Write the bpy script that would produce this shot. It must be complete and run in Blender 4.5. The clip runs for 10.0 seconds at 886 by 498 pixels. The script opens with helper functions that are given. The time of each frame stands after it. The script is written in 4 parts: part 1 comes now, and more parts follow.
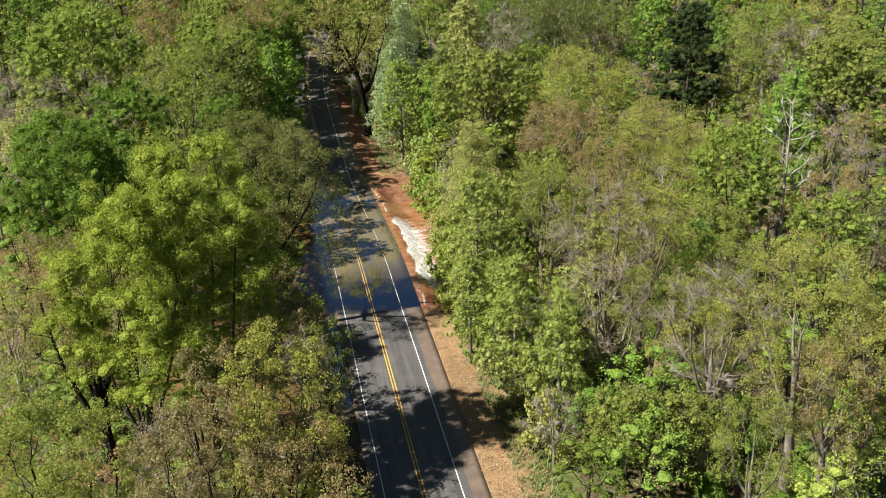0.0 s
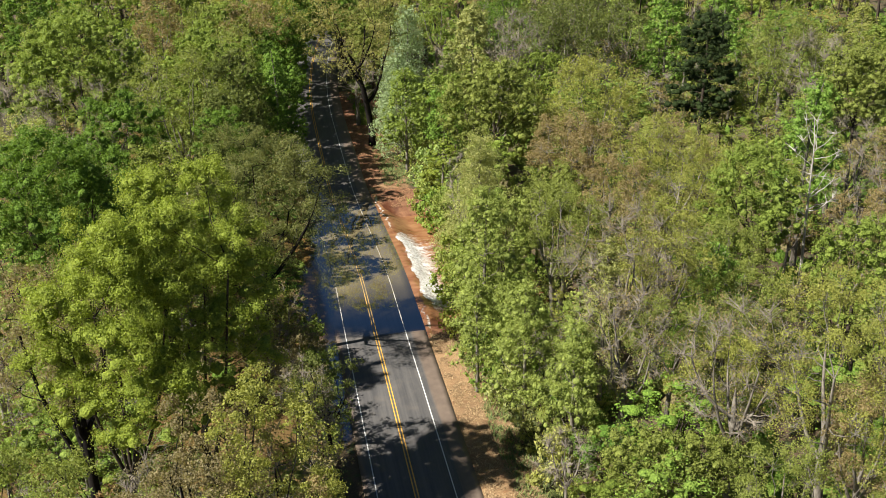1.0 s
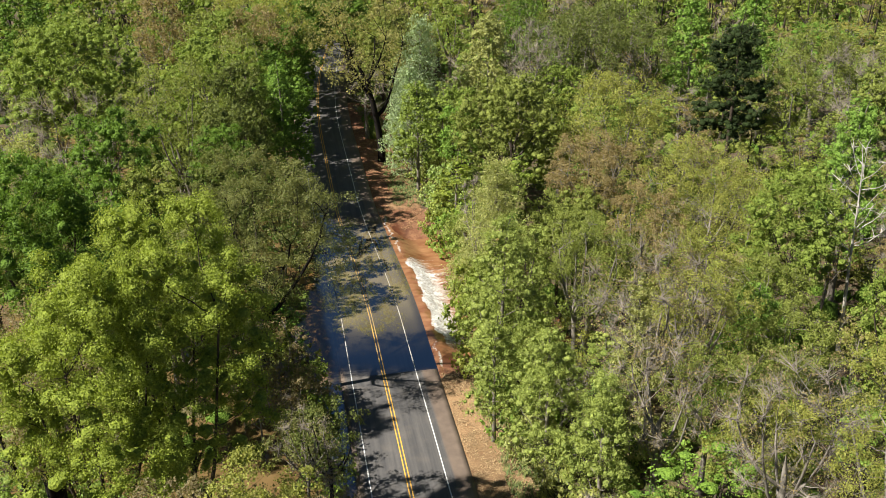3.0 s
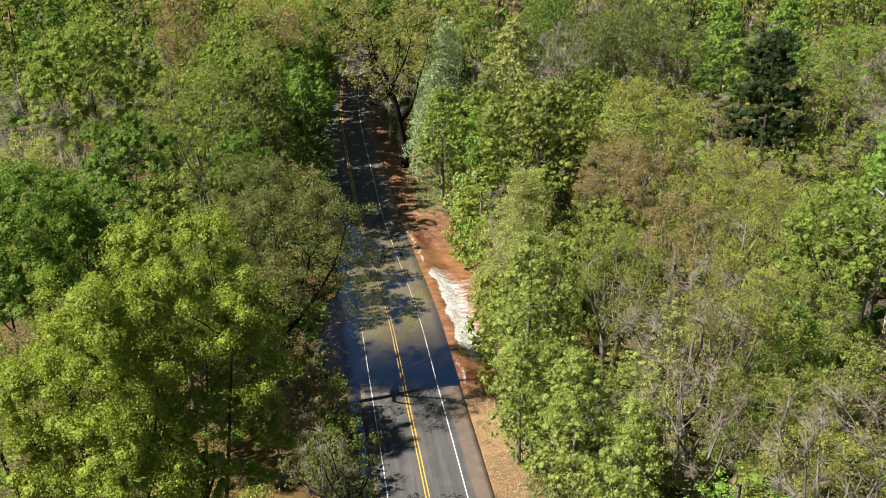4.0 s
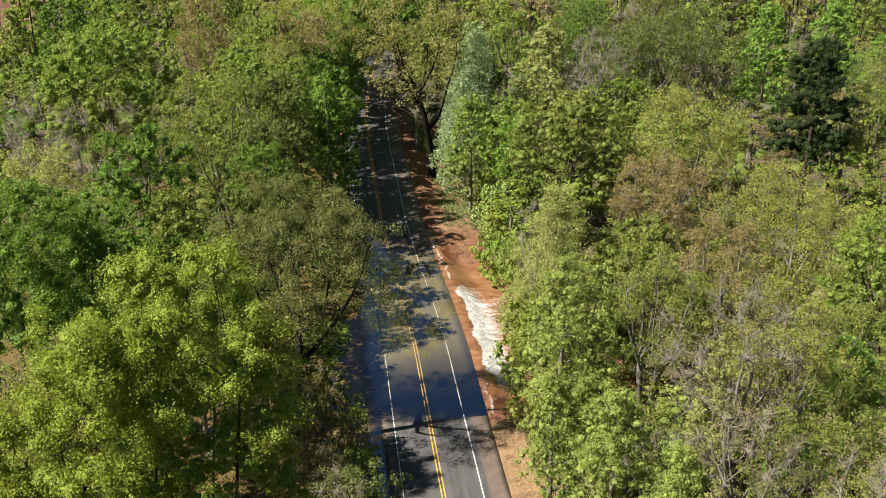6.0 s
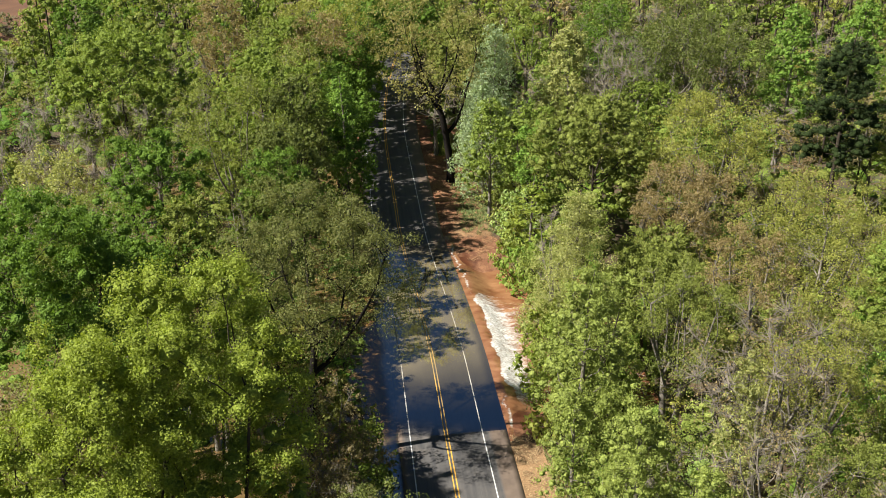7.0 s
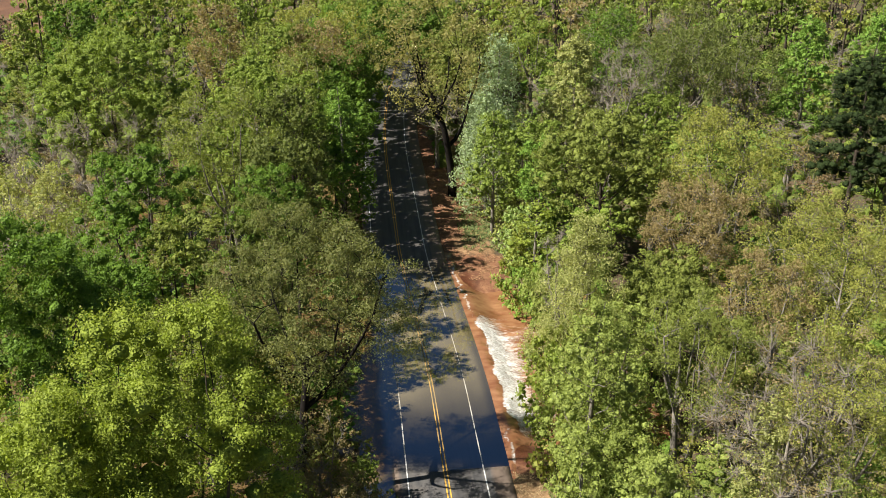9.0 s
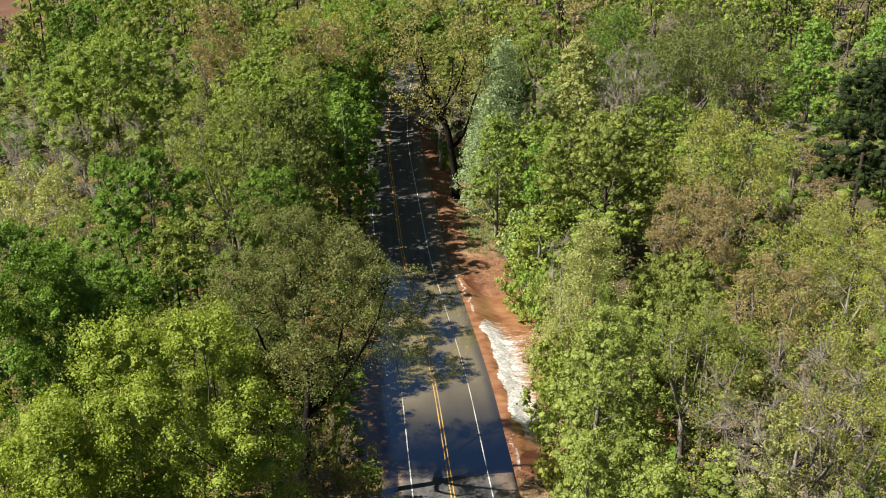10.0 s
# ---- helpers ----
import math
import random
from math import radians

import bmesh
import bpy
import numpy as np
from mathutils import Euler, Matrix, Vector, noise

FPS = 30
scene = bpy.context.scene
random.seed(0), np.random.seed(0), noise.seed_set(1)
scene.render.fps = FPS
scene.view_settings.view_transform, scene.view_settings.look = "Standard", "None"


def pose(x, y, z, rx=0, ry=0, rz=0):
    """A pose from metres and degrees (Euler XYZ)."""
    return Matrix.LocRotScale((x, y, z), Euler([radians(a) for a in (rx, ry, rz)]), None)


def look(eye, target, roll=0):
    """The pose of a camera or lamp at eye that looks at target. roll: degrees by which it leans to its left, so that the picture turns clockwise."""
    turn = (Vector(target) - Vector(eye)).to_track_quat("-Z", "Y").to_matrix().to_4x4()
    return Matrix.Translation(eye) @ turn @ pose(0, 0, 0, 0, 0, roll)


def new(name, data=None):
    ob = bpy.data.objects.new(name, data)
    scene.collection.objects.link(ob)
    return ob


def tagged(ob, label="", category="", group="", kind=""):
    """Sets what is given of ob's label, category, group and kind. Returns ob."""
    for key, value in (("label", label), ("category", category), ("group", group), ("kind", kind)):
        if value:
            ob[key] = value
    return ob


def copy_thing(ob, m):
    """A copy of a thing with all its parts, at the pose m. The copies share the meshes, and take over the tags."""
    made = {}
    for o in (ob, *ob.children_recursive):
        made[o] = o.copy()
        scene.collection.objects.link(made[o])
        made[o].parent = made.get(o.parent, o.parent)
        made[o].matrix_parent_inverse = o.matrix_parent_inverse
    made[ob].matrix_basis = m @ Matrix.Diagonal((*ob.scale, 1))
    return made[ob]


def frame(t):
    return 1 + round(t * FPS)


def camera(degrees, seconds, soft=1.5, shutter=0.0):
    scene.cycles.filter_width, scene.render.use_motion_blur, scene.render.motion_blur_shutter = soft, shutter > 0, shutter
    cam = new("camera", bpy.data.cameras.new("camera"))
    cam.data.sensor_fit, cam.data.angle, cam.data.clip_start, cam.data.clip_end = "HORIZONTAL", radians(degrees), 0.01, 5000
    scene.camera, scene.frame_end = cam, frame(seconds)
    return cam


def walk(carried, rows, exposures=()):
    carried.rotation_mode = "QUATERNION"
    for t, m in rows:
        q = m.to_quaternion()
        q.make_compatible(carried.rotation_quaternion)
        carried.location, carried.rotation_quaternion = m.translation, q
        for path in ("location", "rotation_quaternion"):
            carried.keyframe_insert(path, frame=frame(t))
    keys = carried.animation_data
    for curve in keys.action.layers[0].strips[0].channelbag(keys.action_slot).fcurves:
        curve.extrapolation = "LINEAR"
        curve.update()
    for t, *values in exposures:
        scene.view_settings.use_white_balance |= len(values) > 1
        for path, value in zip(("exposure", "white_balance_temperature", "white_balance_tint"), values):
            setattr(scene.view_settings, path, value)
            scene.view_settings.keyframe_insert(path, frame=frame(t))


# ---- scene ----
cam = camera(46.0, 10.0, soft=0.5)
PATH = [
    (0, (-11.114, -82.225, 57.103), (-10.792, -80.428, 56.285), -1.1),
    (0.5, (-10.7, -79.077, 57.131), (-10.381, -77.279, 56.314), -0.9),
    (1, (-10.26, -76.374, 57.114), (-9.946, -74.577, 56.296), -0.8),
    (1.5, (-9.994, -73.912, 56.986), (-9.679, -72.114, 56.168), -0.7),
    (2, (-9.812, -71.479, 56.834), (-9.497, -69.68, 56.018), -0.5),
    (2.5, (-9.603, -69.24, 56.622), (-9.29, -67.441, 55.808), -0.4),
    (4, (-8.834, -63.375, 56.278), (-8.578, -61.567, 55.463), -0.4),
    (4.5, (-8.618, -61.745, 56.114), (-8.376, -59.934, 55.3), -0.4),
    (5, (-8.412, -60.181, 55.96), (-8.18, -58.368, 55.148), -0.4),
    (5.5, (-8.264, -58.57, 55.901), (-8.04, -56.757, 55.086), -0.3),
    (7, (-7.918, -54.372, 55.562), (-7.745, -52.554, 54.746), -0.5),
    (7.5, (-7.746, -52.974, 55.47), (-7.574, -51.155, 54.656), -0.3),
    (8, (-7.64, -51.484, 55.416), (-7.467, -49.665, 54.603), -0.2),
    (8.5, (-7.468, -50.072, 55.38), (-7.296, -48.253, 54.566), -0.2),
    (9, (-7.39, -48.78, 55.335), (-7.218, -46.961, 54.523), -0.0),
    (9.5, (-7.49, -47.953, 55.367), (-7.315, -46.133, 54.555), 0.1),
    (10, (-7.516, -47.853, 55.401), (-7.348, -46.034, 54.588), 0.0),
]
walk(cam, [(t, look(eye, target, roll)) for t, eye, target, roll in PATH])

# ---------------------------------------------------------------- light
SUN_ELEVATION, SUN_AZIMUTH = radians(48), math.atan2(-0.98, -0.20)
world = bpy.data.worlds.new("world")
scene.world = world
world.use_nodes = True
sky = world.node_tree.nodes.new("ShaderNodeTexSky")
sky.sky_type, sky.sun_disc = "NISHITA", False
sky.dust_density, sky.ozone_density = 0.1, 7.0
sky.sun_elevation, sky.sun_rotation = SUN_ELEVATION, SUN_AZIMUTH
background = world.node_tree.nodes["Background"]
background.inputs["Strength"].default_value = 0.024
world.node_tree.links.new(sky.outputs[0], background.inputs["Color"])
sun = new("sun", bpy.data.lights.new("sun", "SUN"))
sun.data.energy, sun.data.angle, sun.data.color = 5.0, radians(0.55), (0.98, 0.95, 0.86)
sun.matrix_world = look((math.sin(SUN_AZIMUTH) * math.cos(SUN_ELEVATION) * 200, math.cos(SUN_AZIMUTH) * math.cos(SUN_ELEVATION) * 200,
                         math.sin(SUN_ELEVATION) * 200), (0, 0, 0))
scene.view_settings.exposure = 1.23


# ---------------------------------------------------------------- materials
class Nodes:
    """A small builder for node materials."""

    def __init__(self, name):
        self.material = bpy.data.materials.new(name)
        self.material.use_nodes = True
        self.tree = self.material.node_tree
        self.tree.nodes.clear()
        self.out = self.tree.nodes.new("ShaderNodeOutputMaterial")

    def node(self, kind, props=(), **values):
        n = self.tree.nodes.new("ShaderNode" + kind)
        for key, value in dict(props).items():
            if key == "operation":
                n.operation = value
            elif key == "blend":
                n.blend_type = value
            elif key == "data":
                n.data_type = value
            elif key == "attribute":
                n.attribute_name = value
        for key, value in values.items():
            self.put(n, key.replace("_", " "), value)
        return n

    def put(self, n, key, value):
        slot = n.inputs[int(key[1:])] if key[0] == "i" and key[1:].isdigit() else n.inputs[key]
        if isinstance(value, bpy.types.NodeSocket):
            self.tree.links.new(value, slot)
        elif hasattr(value, "__len__") and len(value) == 3 and slot.type == "RGBA":
            slot.default_value = (*value, 1)
        else:
            slot.default_value = value

    def math(self, op, a, b=0.0):
        n = self.node("Math", {"operation": op})
        self.put(n, "i0", a)
        self.put(n, "i1", b)
        return n.outputs[0]

    def mix(self, f, a, b, blend="MIX"):
        n = self.node("MixRGB", {"blend": blend})
        self.put(n, "i0", f)
        self.put(n, "i1", a)
        self.put(n, "i2", b)
        return n.outputs[0]

    def ramp(self, f, lo, hi):
        n = self.node("MapRange")
        for key, value in (("i0", f), ("i1", lo), ("i2", hi)):
            self.put(n, key, value)
        return n.outputs[0]

    def noise(self, vector, scale, detail=3.0, rough=0.55):
        n = self.node("TexNoise", Scale=scale, Detail=detail, Roughness=rough)
        if vector is not None:
            self.tree.links.new(vector, n.inputs["Vector"])
        return n.outputs[0]

    def bump(self, height, strength, distance):
        return self.node("Bump", Strength=strength, Distance=distance, Height=height).outputs[0]

    def place(self, stretch=(1, 1, 1)):
        geo = self.node("NewGeometry")
        m = self.node("Mapping", Scale=stretch)
        self.tree.links.new(geo.outputs["Position"], m.inputs["Vector"])
        return m.outputs[0]

    def done(self, shader):
        self.tree.links.new(shader, self.out.inputs["Surface"])
        return self.material


def leaf_material(name, joined):
    """Thin leaves: the crown's own colour, varied leaf by leaf and clump by clump, and letting light through."""
    n = Nodes(name)
    own = n.node("Attribute", {"attribute": "tone"}).outputs["Color"] if joined else n.node("ObjectInfo").outputs["Color"]
    geo = n.node("NewGeometry")
    each = geo.outputs["Random Per Island"]
    clump = n.ramp(n.noise(n.place(), 0.75, 2.0), 0.1, 0.85)
    # Random mottling that stands in for clusters of lit and dark leaves
    spray = n.ramp(n.noise(n.place(), 2.1, 2.0), 0.36, 0.64)
    tone = n.math("ADD", n.math("MULTIPLY", each, 0.42), n.math("ADD", n.math("MULTIPLY", clump, 0.30), n.math("MULTIPLY", spray, 0.30)))
    colour = n.mix(1.0, own, n.mix(tone, (0.50, 0.54, 0.55), (1.50, 1.40, 1.26)), "MULTIPLY")
    dry = n.math("GREATER_THAN", n.math("FRACT", n.math("MULTIPLY", each, 37.0)), 0.965)
    colour = n.mix(n.math("MULTIPLY", dry, 0.35), colour, (0.16, 0.10, 0.045))
    face = n.node("BsdfPrincipled", Base_Color=colour, Roughness=0.55)
    face.inputs["Specular IOR Level"].default_value = 0.15
    glow = n.node("BsdfTranslucent", Color=n.mix(1.0, colour, (1.2, 1.25, 0.55), "MULTIPLY"))
    both = n.node("MixShader", i0=0.38, i1=face.outputs[0], i2=glow.outputs[0])
    return n.done(both.outputs[0])


def inner_leaf_material(name, joined):
    """The packed foliage inside a crown: leaf-sized facets, each with its own tilt and tone."""
    n = Nodes(name)
    own = n.node("Attribute", {"attribute": "tone"}).outputs["Color"] if joined else n.node("ObjectInfo").outputs["Color"]
    leaves = n.node("TexVoronoi", Vector=n.place(), Scale=6.5)
    each = n.node("SeparateColor", Color=leaves.outputs["Color"]).outputs[0]
    clump = n.ramp(n.noise(n.place(), 0.9, 2.0), 0.2, 0.8)
    tone = n.math("ADD", n.math("MULTIPLY", each, 0.62), n.math("MULTIPLY", clump, 0.38))
    colour = n.mix(1.0, own, n.mix(tone, (0.50, 0.54, 0.54), (1.46, 1.38, 1.16)), "MULTIPLY")
    tilt = n.bump(n.math("ADD", n.math("MULTIPLY", leaves.outputs["Distance"], 1.0), n.math("MULTIPLY", n.noise(n.place(), 3.0, 3.0), 0.8)), 0.75, 0.16)
    face = n.node("BsdfPrincipled", Base_Color=colour, Roughness=0.65, Normal=tilt)
    face.inputs["Specular IOR Level"].default_value = 0.1
    glow = n.node("BsdfTranslucent", Color=colour)
    return n.done(n.node("MixShader", i0=0.3, i1=face.outputs[0], i2=glow.outputs[0]).outputs[0])


def bark_material(name, dark, light):
    n = Nodes(name)
    spot = n.place((1, 1, 0.25))
    grain = n.noise(spot, 9.0, 4.0, 0.7)
    patch = n.noise(n.place(), 0.9, 2.0)
    f = n.ramp(n.math("ADD", n.math("MULTIPLY", grain, 0.6), n.math("MULTIPLY", patch, 0.4)), 0.35, 0.65)
    colour = n.mix(f, dark, light)
    skin = n.node("BsdfPrincipled", Base_Color=colour, Roughness=0.9, Normal=n.bump(grain, 0.6, 0.04))
    skin.inputs["Specular IOR Level"].default_value = 0.12
    return n.done(skin.outputs[0])


def ground_material():
    """Leaf litter under the trees, straw on the verge, red clay on the banks, thin grass."""
    n = Nodes("ground")
    p = n.place()
    fine, mid, wide = n.noise(p, 7.0, 5.0, 0.7), n.noise(p, 1.1, 4.0, 0.6), n.noise(p, 0.16, 3.0)
    litter = n.mix(n.ramp(fine, 0.3, 0.7), (0.032, 0.021, 0.012), (0.135, 0.088, 0.046))
    litter = n.mix(n.math("MULTIPLY", n.ramp(mid, 0.5, 0.62), 0.65), litter, (0.05, 0.085, 0.02))
    straw = n.mix(n.ramp(fine, 0.32, 0.68), (0.18, 0.095, 0.042), (0.37, 0.235, 0.118))
    straw = n.mix(n.math("MULTIPLY", n.ramp(mid, 0.56, 0.7), 0.7), straw, (0.20, 0.085, 0.035))
    clay = n.mix(n.ramp(mid, 0.35, 0.65), (0.15, 0.055, 0.025), (0.29, 0.14, 0.068))
    clay = n.mix(n.ramp(fine, 0.5, 0.7), clay, (0.13, 0.05, 0.025))
    grass = n.mix(n.ramp(fine, 0.35, 0.65), (0.045, 0.075, 0.015), (0.15, 0.16, 0.04))

    def share(name):
        a = n.node("Attribute", {"attribute": name}).outputs["Fac"]
        return n.ramp(n.math("ADD", a, n.math("MULTIPLY", n.math("SUBTRACT", mid, 0.5), 0.9)), 0.4, 0.6)

    colour = n.mix(share("straw"), litter, straw)
    colour = n.mix(share("clay"), colour, clay)
    colour = n.mix(share("grass"), colour, grass)
    colour = n.mix(1.0, colour, n.mix(n.ramp(wide, 0.3, 0.7), (0.75, 0.75, 0.75), (1.2, 1.2, 1.2)), "MULTIPLY")
    wet = n.node("Attribute", {"attribute": "wet"}).outputs["Fac"]
    colour = n.mix(wet, colour, n.mix(1.0, colour, (0.40, 0.27, 0.25), "MULTIPLY"))
    soil = n.node("BsdfPrincipled", Base_Color=colour, Roughness=n.math("SUBTRACT", 0.95, n.math("MULTIPLY", wet, 0.55)), Normal=n.bump(fine, 0.8, 0.08))
    return n.done(soil.outputs[0])


def asphalt_material():
    """Grey asphalt: worn wheel tracks, long stains, and a muddy film on the outer strip."""
    n = Nodes("asphalt")
    fine, mid = n.noise(n.place(), 30.0, 4.0, 0.7), n.noise(n.place(), 0.5, 4.0, 0.6)
    along = n.noise(n.place((1.6, 0.05, 1)), 1.0, 4.0, 0.6)
    colour = n.mix(n.ramp(fine, 0.3, 0.7), (0.052, 0.050, 0.050), (0.115, 0.108, 0.104))
    colour = n.mix(1.0, colour, n.mix(n.ramp(along, 0.35, 0.65), (0.66, 0.66, 0.68), (1.22, 1.18, 1.14)), "MULTIPLY")
    colour = n.mix(n.math("MULTIPLY", n.ramp(mid, 0.5, 0.75), 0.35), colour, (0.16, 0.13, 0.105))
    edge = n.node("Attribute", {"attribute": "mud"}).outputs["Fac"]
    f = n.ramp(n.math("ADD", edge, n.math("MULTIPLY", n.math("SUBTRACT", along, 0.5), 0.8)), 0.35, 0.75)
    colour = n.mix(n.math("MULTIPLY", f, 0.85), colour, n.mix(n.ramp(mid, 0.3, 0.7), (0.10, 0.070, 0.052), (0.175, 0.125, 0.092)))
    top = n.node("BsdfPrincipled", Base_Color=colour, Roughness=n.ramp(mid, -1.2, 1.4), Normal=n.bump(fine, 0.3, 0.01))
    return n.done(top.outputs[0])


def paint_material(name, colour, worn):
    n = Nodes(name)
    fine, wide = n.noise(n.place(), 14.0, 4.0, 0.7), n.noise(n.place((1, 0.3, 1)), 0.8, 3.0)
    f = n.ramp(n.math("ADD", n.math("MULTIPLY", fine, 0.6), n.math("MULTIPLY", wide, 0.4)), 0.56, 0.68)
    c = n.mix(n.math("MULTIPLY", f, 0.7), colour, worn)
    film = n.node("Attribute", {"attribute": "silt"}).outputs["Fac"]
    c = n.mix(n.math("MULTIPLY", film, n.ramp(wide, 0.15, 0.62)), c, (0.19, 0.145, 0.085))
    return n.done(n.node("BsdfPrincipled", Base_Color=c, Roughness=0.7).outputs[0])


def ripples(n, size, strength):
    a = n.noise(n.place((1.0, 0.45, 1)), size, 3.0)
    b = n.noise(n.place(), size * 0.22, 2.0)
    return n.bump(n.math("ADD", a, n.math("MULTIPLY", b, 2.0)), strength, 0.03)


def muddy_water_material():
    """Deep floodwater, opaque with silt."""
    n = Nodes("muddy_water")
    silt = n.mix(n.ramp(n.noise(n.place((1, 0.4, 1)), 0.25, 4.0), 0.3, 0.7), (0.10, 0.062, 0.026), (0.19, 0.122, 0.05))
    body = n.node("BsdfDiffuse", Color=silt)
    wave = ripples(n, 1.3, 0.10)
    skin = n.node("BsdfGlossy", Color=(1, 1, 1), Roughness=0.03, Normal=wave)
    f = n.node("Fresnel", IOR=1.9, Normal=wave)
    return n.done(n.node("MixShader", i0=f.outputs[0], i1=body.outputs[0], i2=skin.outputs[0]).outputs[0])


def shallow_water_material():
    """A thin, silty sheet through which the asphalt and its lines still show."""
    n = Nodes("shallow_water")
    wave = ripples(n, 1.6, 0.08)
    depth = n.node("Attribute", {"attribute": "depth"}).outputs["Fac"]
    silt = n.node("BsdfDiffuse", Color=n.mix(n.node("Attribute", {"attribute": "mud"}).outputs["Fac"], (0.245, 0.195, 0.108), (0.31, 0.172, 0.060)))
    clear = n.node("BsdfTransparent", Color=n.mix(n.node("Attribute", {"attribute": "wet"}).outputs["Fac"], (1, 1, 1), (0.97, 0.94, 0.87)))
    cloud = n.noise(n.place((0.5, 0.25, 1)), 0.5, 3.0)
    body = n.node("MixShader", i0=n.math("MULTIPLY", depth, n.ramp(cloud, -0.6, 0.85)), i1=clear.outputs[0], i2=silt.outputs[0])
    # Bluish gloss tint and raised IOR paint extra sky blue into the reflection
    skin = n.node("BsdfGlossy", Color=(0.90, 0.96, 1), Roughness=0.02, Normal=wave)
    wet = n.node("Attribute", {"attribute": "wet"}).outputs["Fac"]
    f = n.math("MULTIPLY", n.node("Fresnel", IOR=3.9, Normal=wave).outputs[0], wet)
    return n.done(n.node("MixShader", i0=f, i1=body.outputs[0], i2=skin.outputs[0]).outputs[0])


def rapids_material():
    """Red-brown water broken into white foam, drawn out along its fall."""
    n = Nodes("rapids")
    amount = n.node("Attribute", {"attribute": "foam"}).outputs["Fac"]
    streak = n.noise(n.place((0.30, 1.9, 1)), 1.3, 5.0, 0.65)
    fine, wide = n.noise(n.place((0.7, 2.2, 1)), 4.0, 4.0, 0.7), n.noise(n.place((0.5, 1, 1)), 0.8, 4.0)
    f = n.ramp(n.math("ADD", amount, n.math("ADD", n.math("MULTIPLY", streak, 1.0), n.math("MULTIPLY", fine, 0.55))), 1.10, 1.56)
    brown = n.node("BsdfPrincipled", Base_Color=n.mix(n.ramp(wide, 0.3, 0.7), (0.15, 0.055, 0.026), (0.29, 0.145, 0.072)), Roughness=0.18,
                   Normal=n.bump(streak, 0.25, 0.06))
    white = n.node("BsdfPrincipled", Base_Color=n.mix(n.ramp(fine, 0.36, 0.58), (0.40, 0.33, 0.26), (0.86, 0.85, 0.82)), Roughness=0.8,
                   Normal=n.bump(n.math("ADD", fine, streak), 0.9, 0.25))
    return n.done(n.node("MixShader", i0=f, i1=brown.outputs[0], i2=white.outputs[0]).outputs[0])


def blade_material(name, dark, light):
    n = Nodes(name)
    each = n.node("NewGeometry").outputs["Random Per Island"]
    return n.done(n.node("BsdfPrincipled", Base_Color=n.mix(each, dark, light), Roughness=0.8).outputs[0])


LEAF, LEAF_FAR = leaf_material("leaf", False), leaf_material("far_leaf", True)
INNER, INNER_FAR = inner_leaf_material("inner_leaf", False), inner_leaf_material("far_inner_leaf", True)
BARK_DARK = bark_material("dark_bark", (0.022, 0.017, 0.013), (0.085, 0.065, 0.05))
# Bark darkened: the trunks' shade under crowns and vines put into the colour
BARK_SHADED = bark_material("shaded_bark", (0.005, 0.004, 0.004), (0.020, 0.016, 0.013))
BARK_GREY = bark_material("grey_bark", (0.085, 0.07, 0.055), (0.27, 0.24, 0.20))
BARK_TWIG = bark_material("twig_bark", (0.12, 0.10, 0.08), (0.32, 0.275, 0.225))
BARK_PALE = bark_material("pale_bark", (0.24, 0.215, 0.18), (0.55, 0.51, 0.45))
GROUND, ASPHALT = ground_material(), asphalt_material()
WHITE_PAINT = paint_material("white_paint", (0.60, 0.59, 0.57), (0.22, 0.21, 0.20))
YELLOW_PAINT = paint_material("yellow_paint", (0.62, 0.34, 0.05), (0.22, 0.16, 0.08))
MUDDY, SHALLOW, RAPIDS = muddy_water_material(), shallow_water_material(), rapids_material()
STRAW = blade_material("straw", (0.16, 0.09, 0.042), (0.42, 0.29, 0.15))
LITTER = blade_material("dead_leaves", (0.10, 0.05, 0.025), (0.42, 0.23, 0.11))
GRASS = blade_material("grass", (0.05, 0.09, 0.02), (0.20, 0.22, 0.06))

TINTS = {
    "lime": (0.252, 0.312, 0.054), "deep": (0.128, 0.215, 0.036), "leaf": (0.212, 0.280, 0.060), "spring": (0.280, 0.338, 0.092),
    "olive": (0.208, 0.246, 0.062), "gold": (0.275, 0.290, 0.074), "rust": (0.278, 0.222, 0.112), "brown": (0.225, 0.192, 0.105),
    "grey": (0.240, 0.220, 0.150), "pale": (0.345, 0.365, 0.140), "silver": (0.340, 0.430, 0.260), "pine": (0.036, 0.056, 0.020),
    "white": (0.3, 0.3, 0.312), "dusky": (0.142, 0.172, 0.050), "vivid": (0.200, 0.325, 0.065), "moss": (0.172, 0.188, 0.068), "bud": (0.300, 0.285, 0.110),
}
WORDS = {
    "lime": "fresh lime-green", "deep": "deep green", "leaf": "mid-green", "spring": "light spring-green", "olive": "olive-green",
    "gold": "yellow-green", "rust": "reddish budding", "brown": "brownish budding", "grey": "greyish budding", "pale": "pale green",
    "silver": "silvery green", "pine": "dark green", "white": "bleached", "dusky": "dull olive", "vivid": "bright fresh-green", "moss": "mossy grey-green", "bud": "yellowish budding",
}


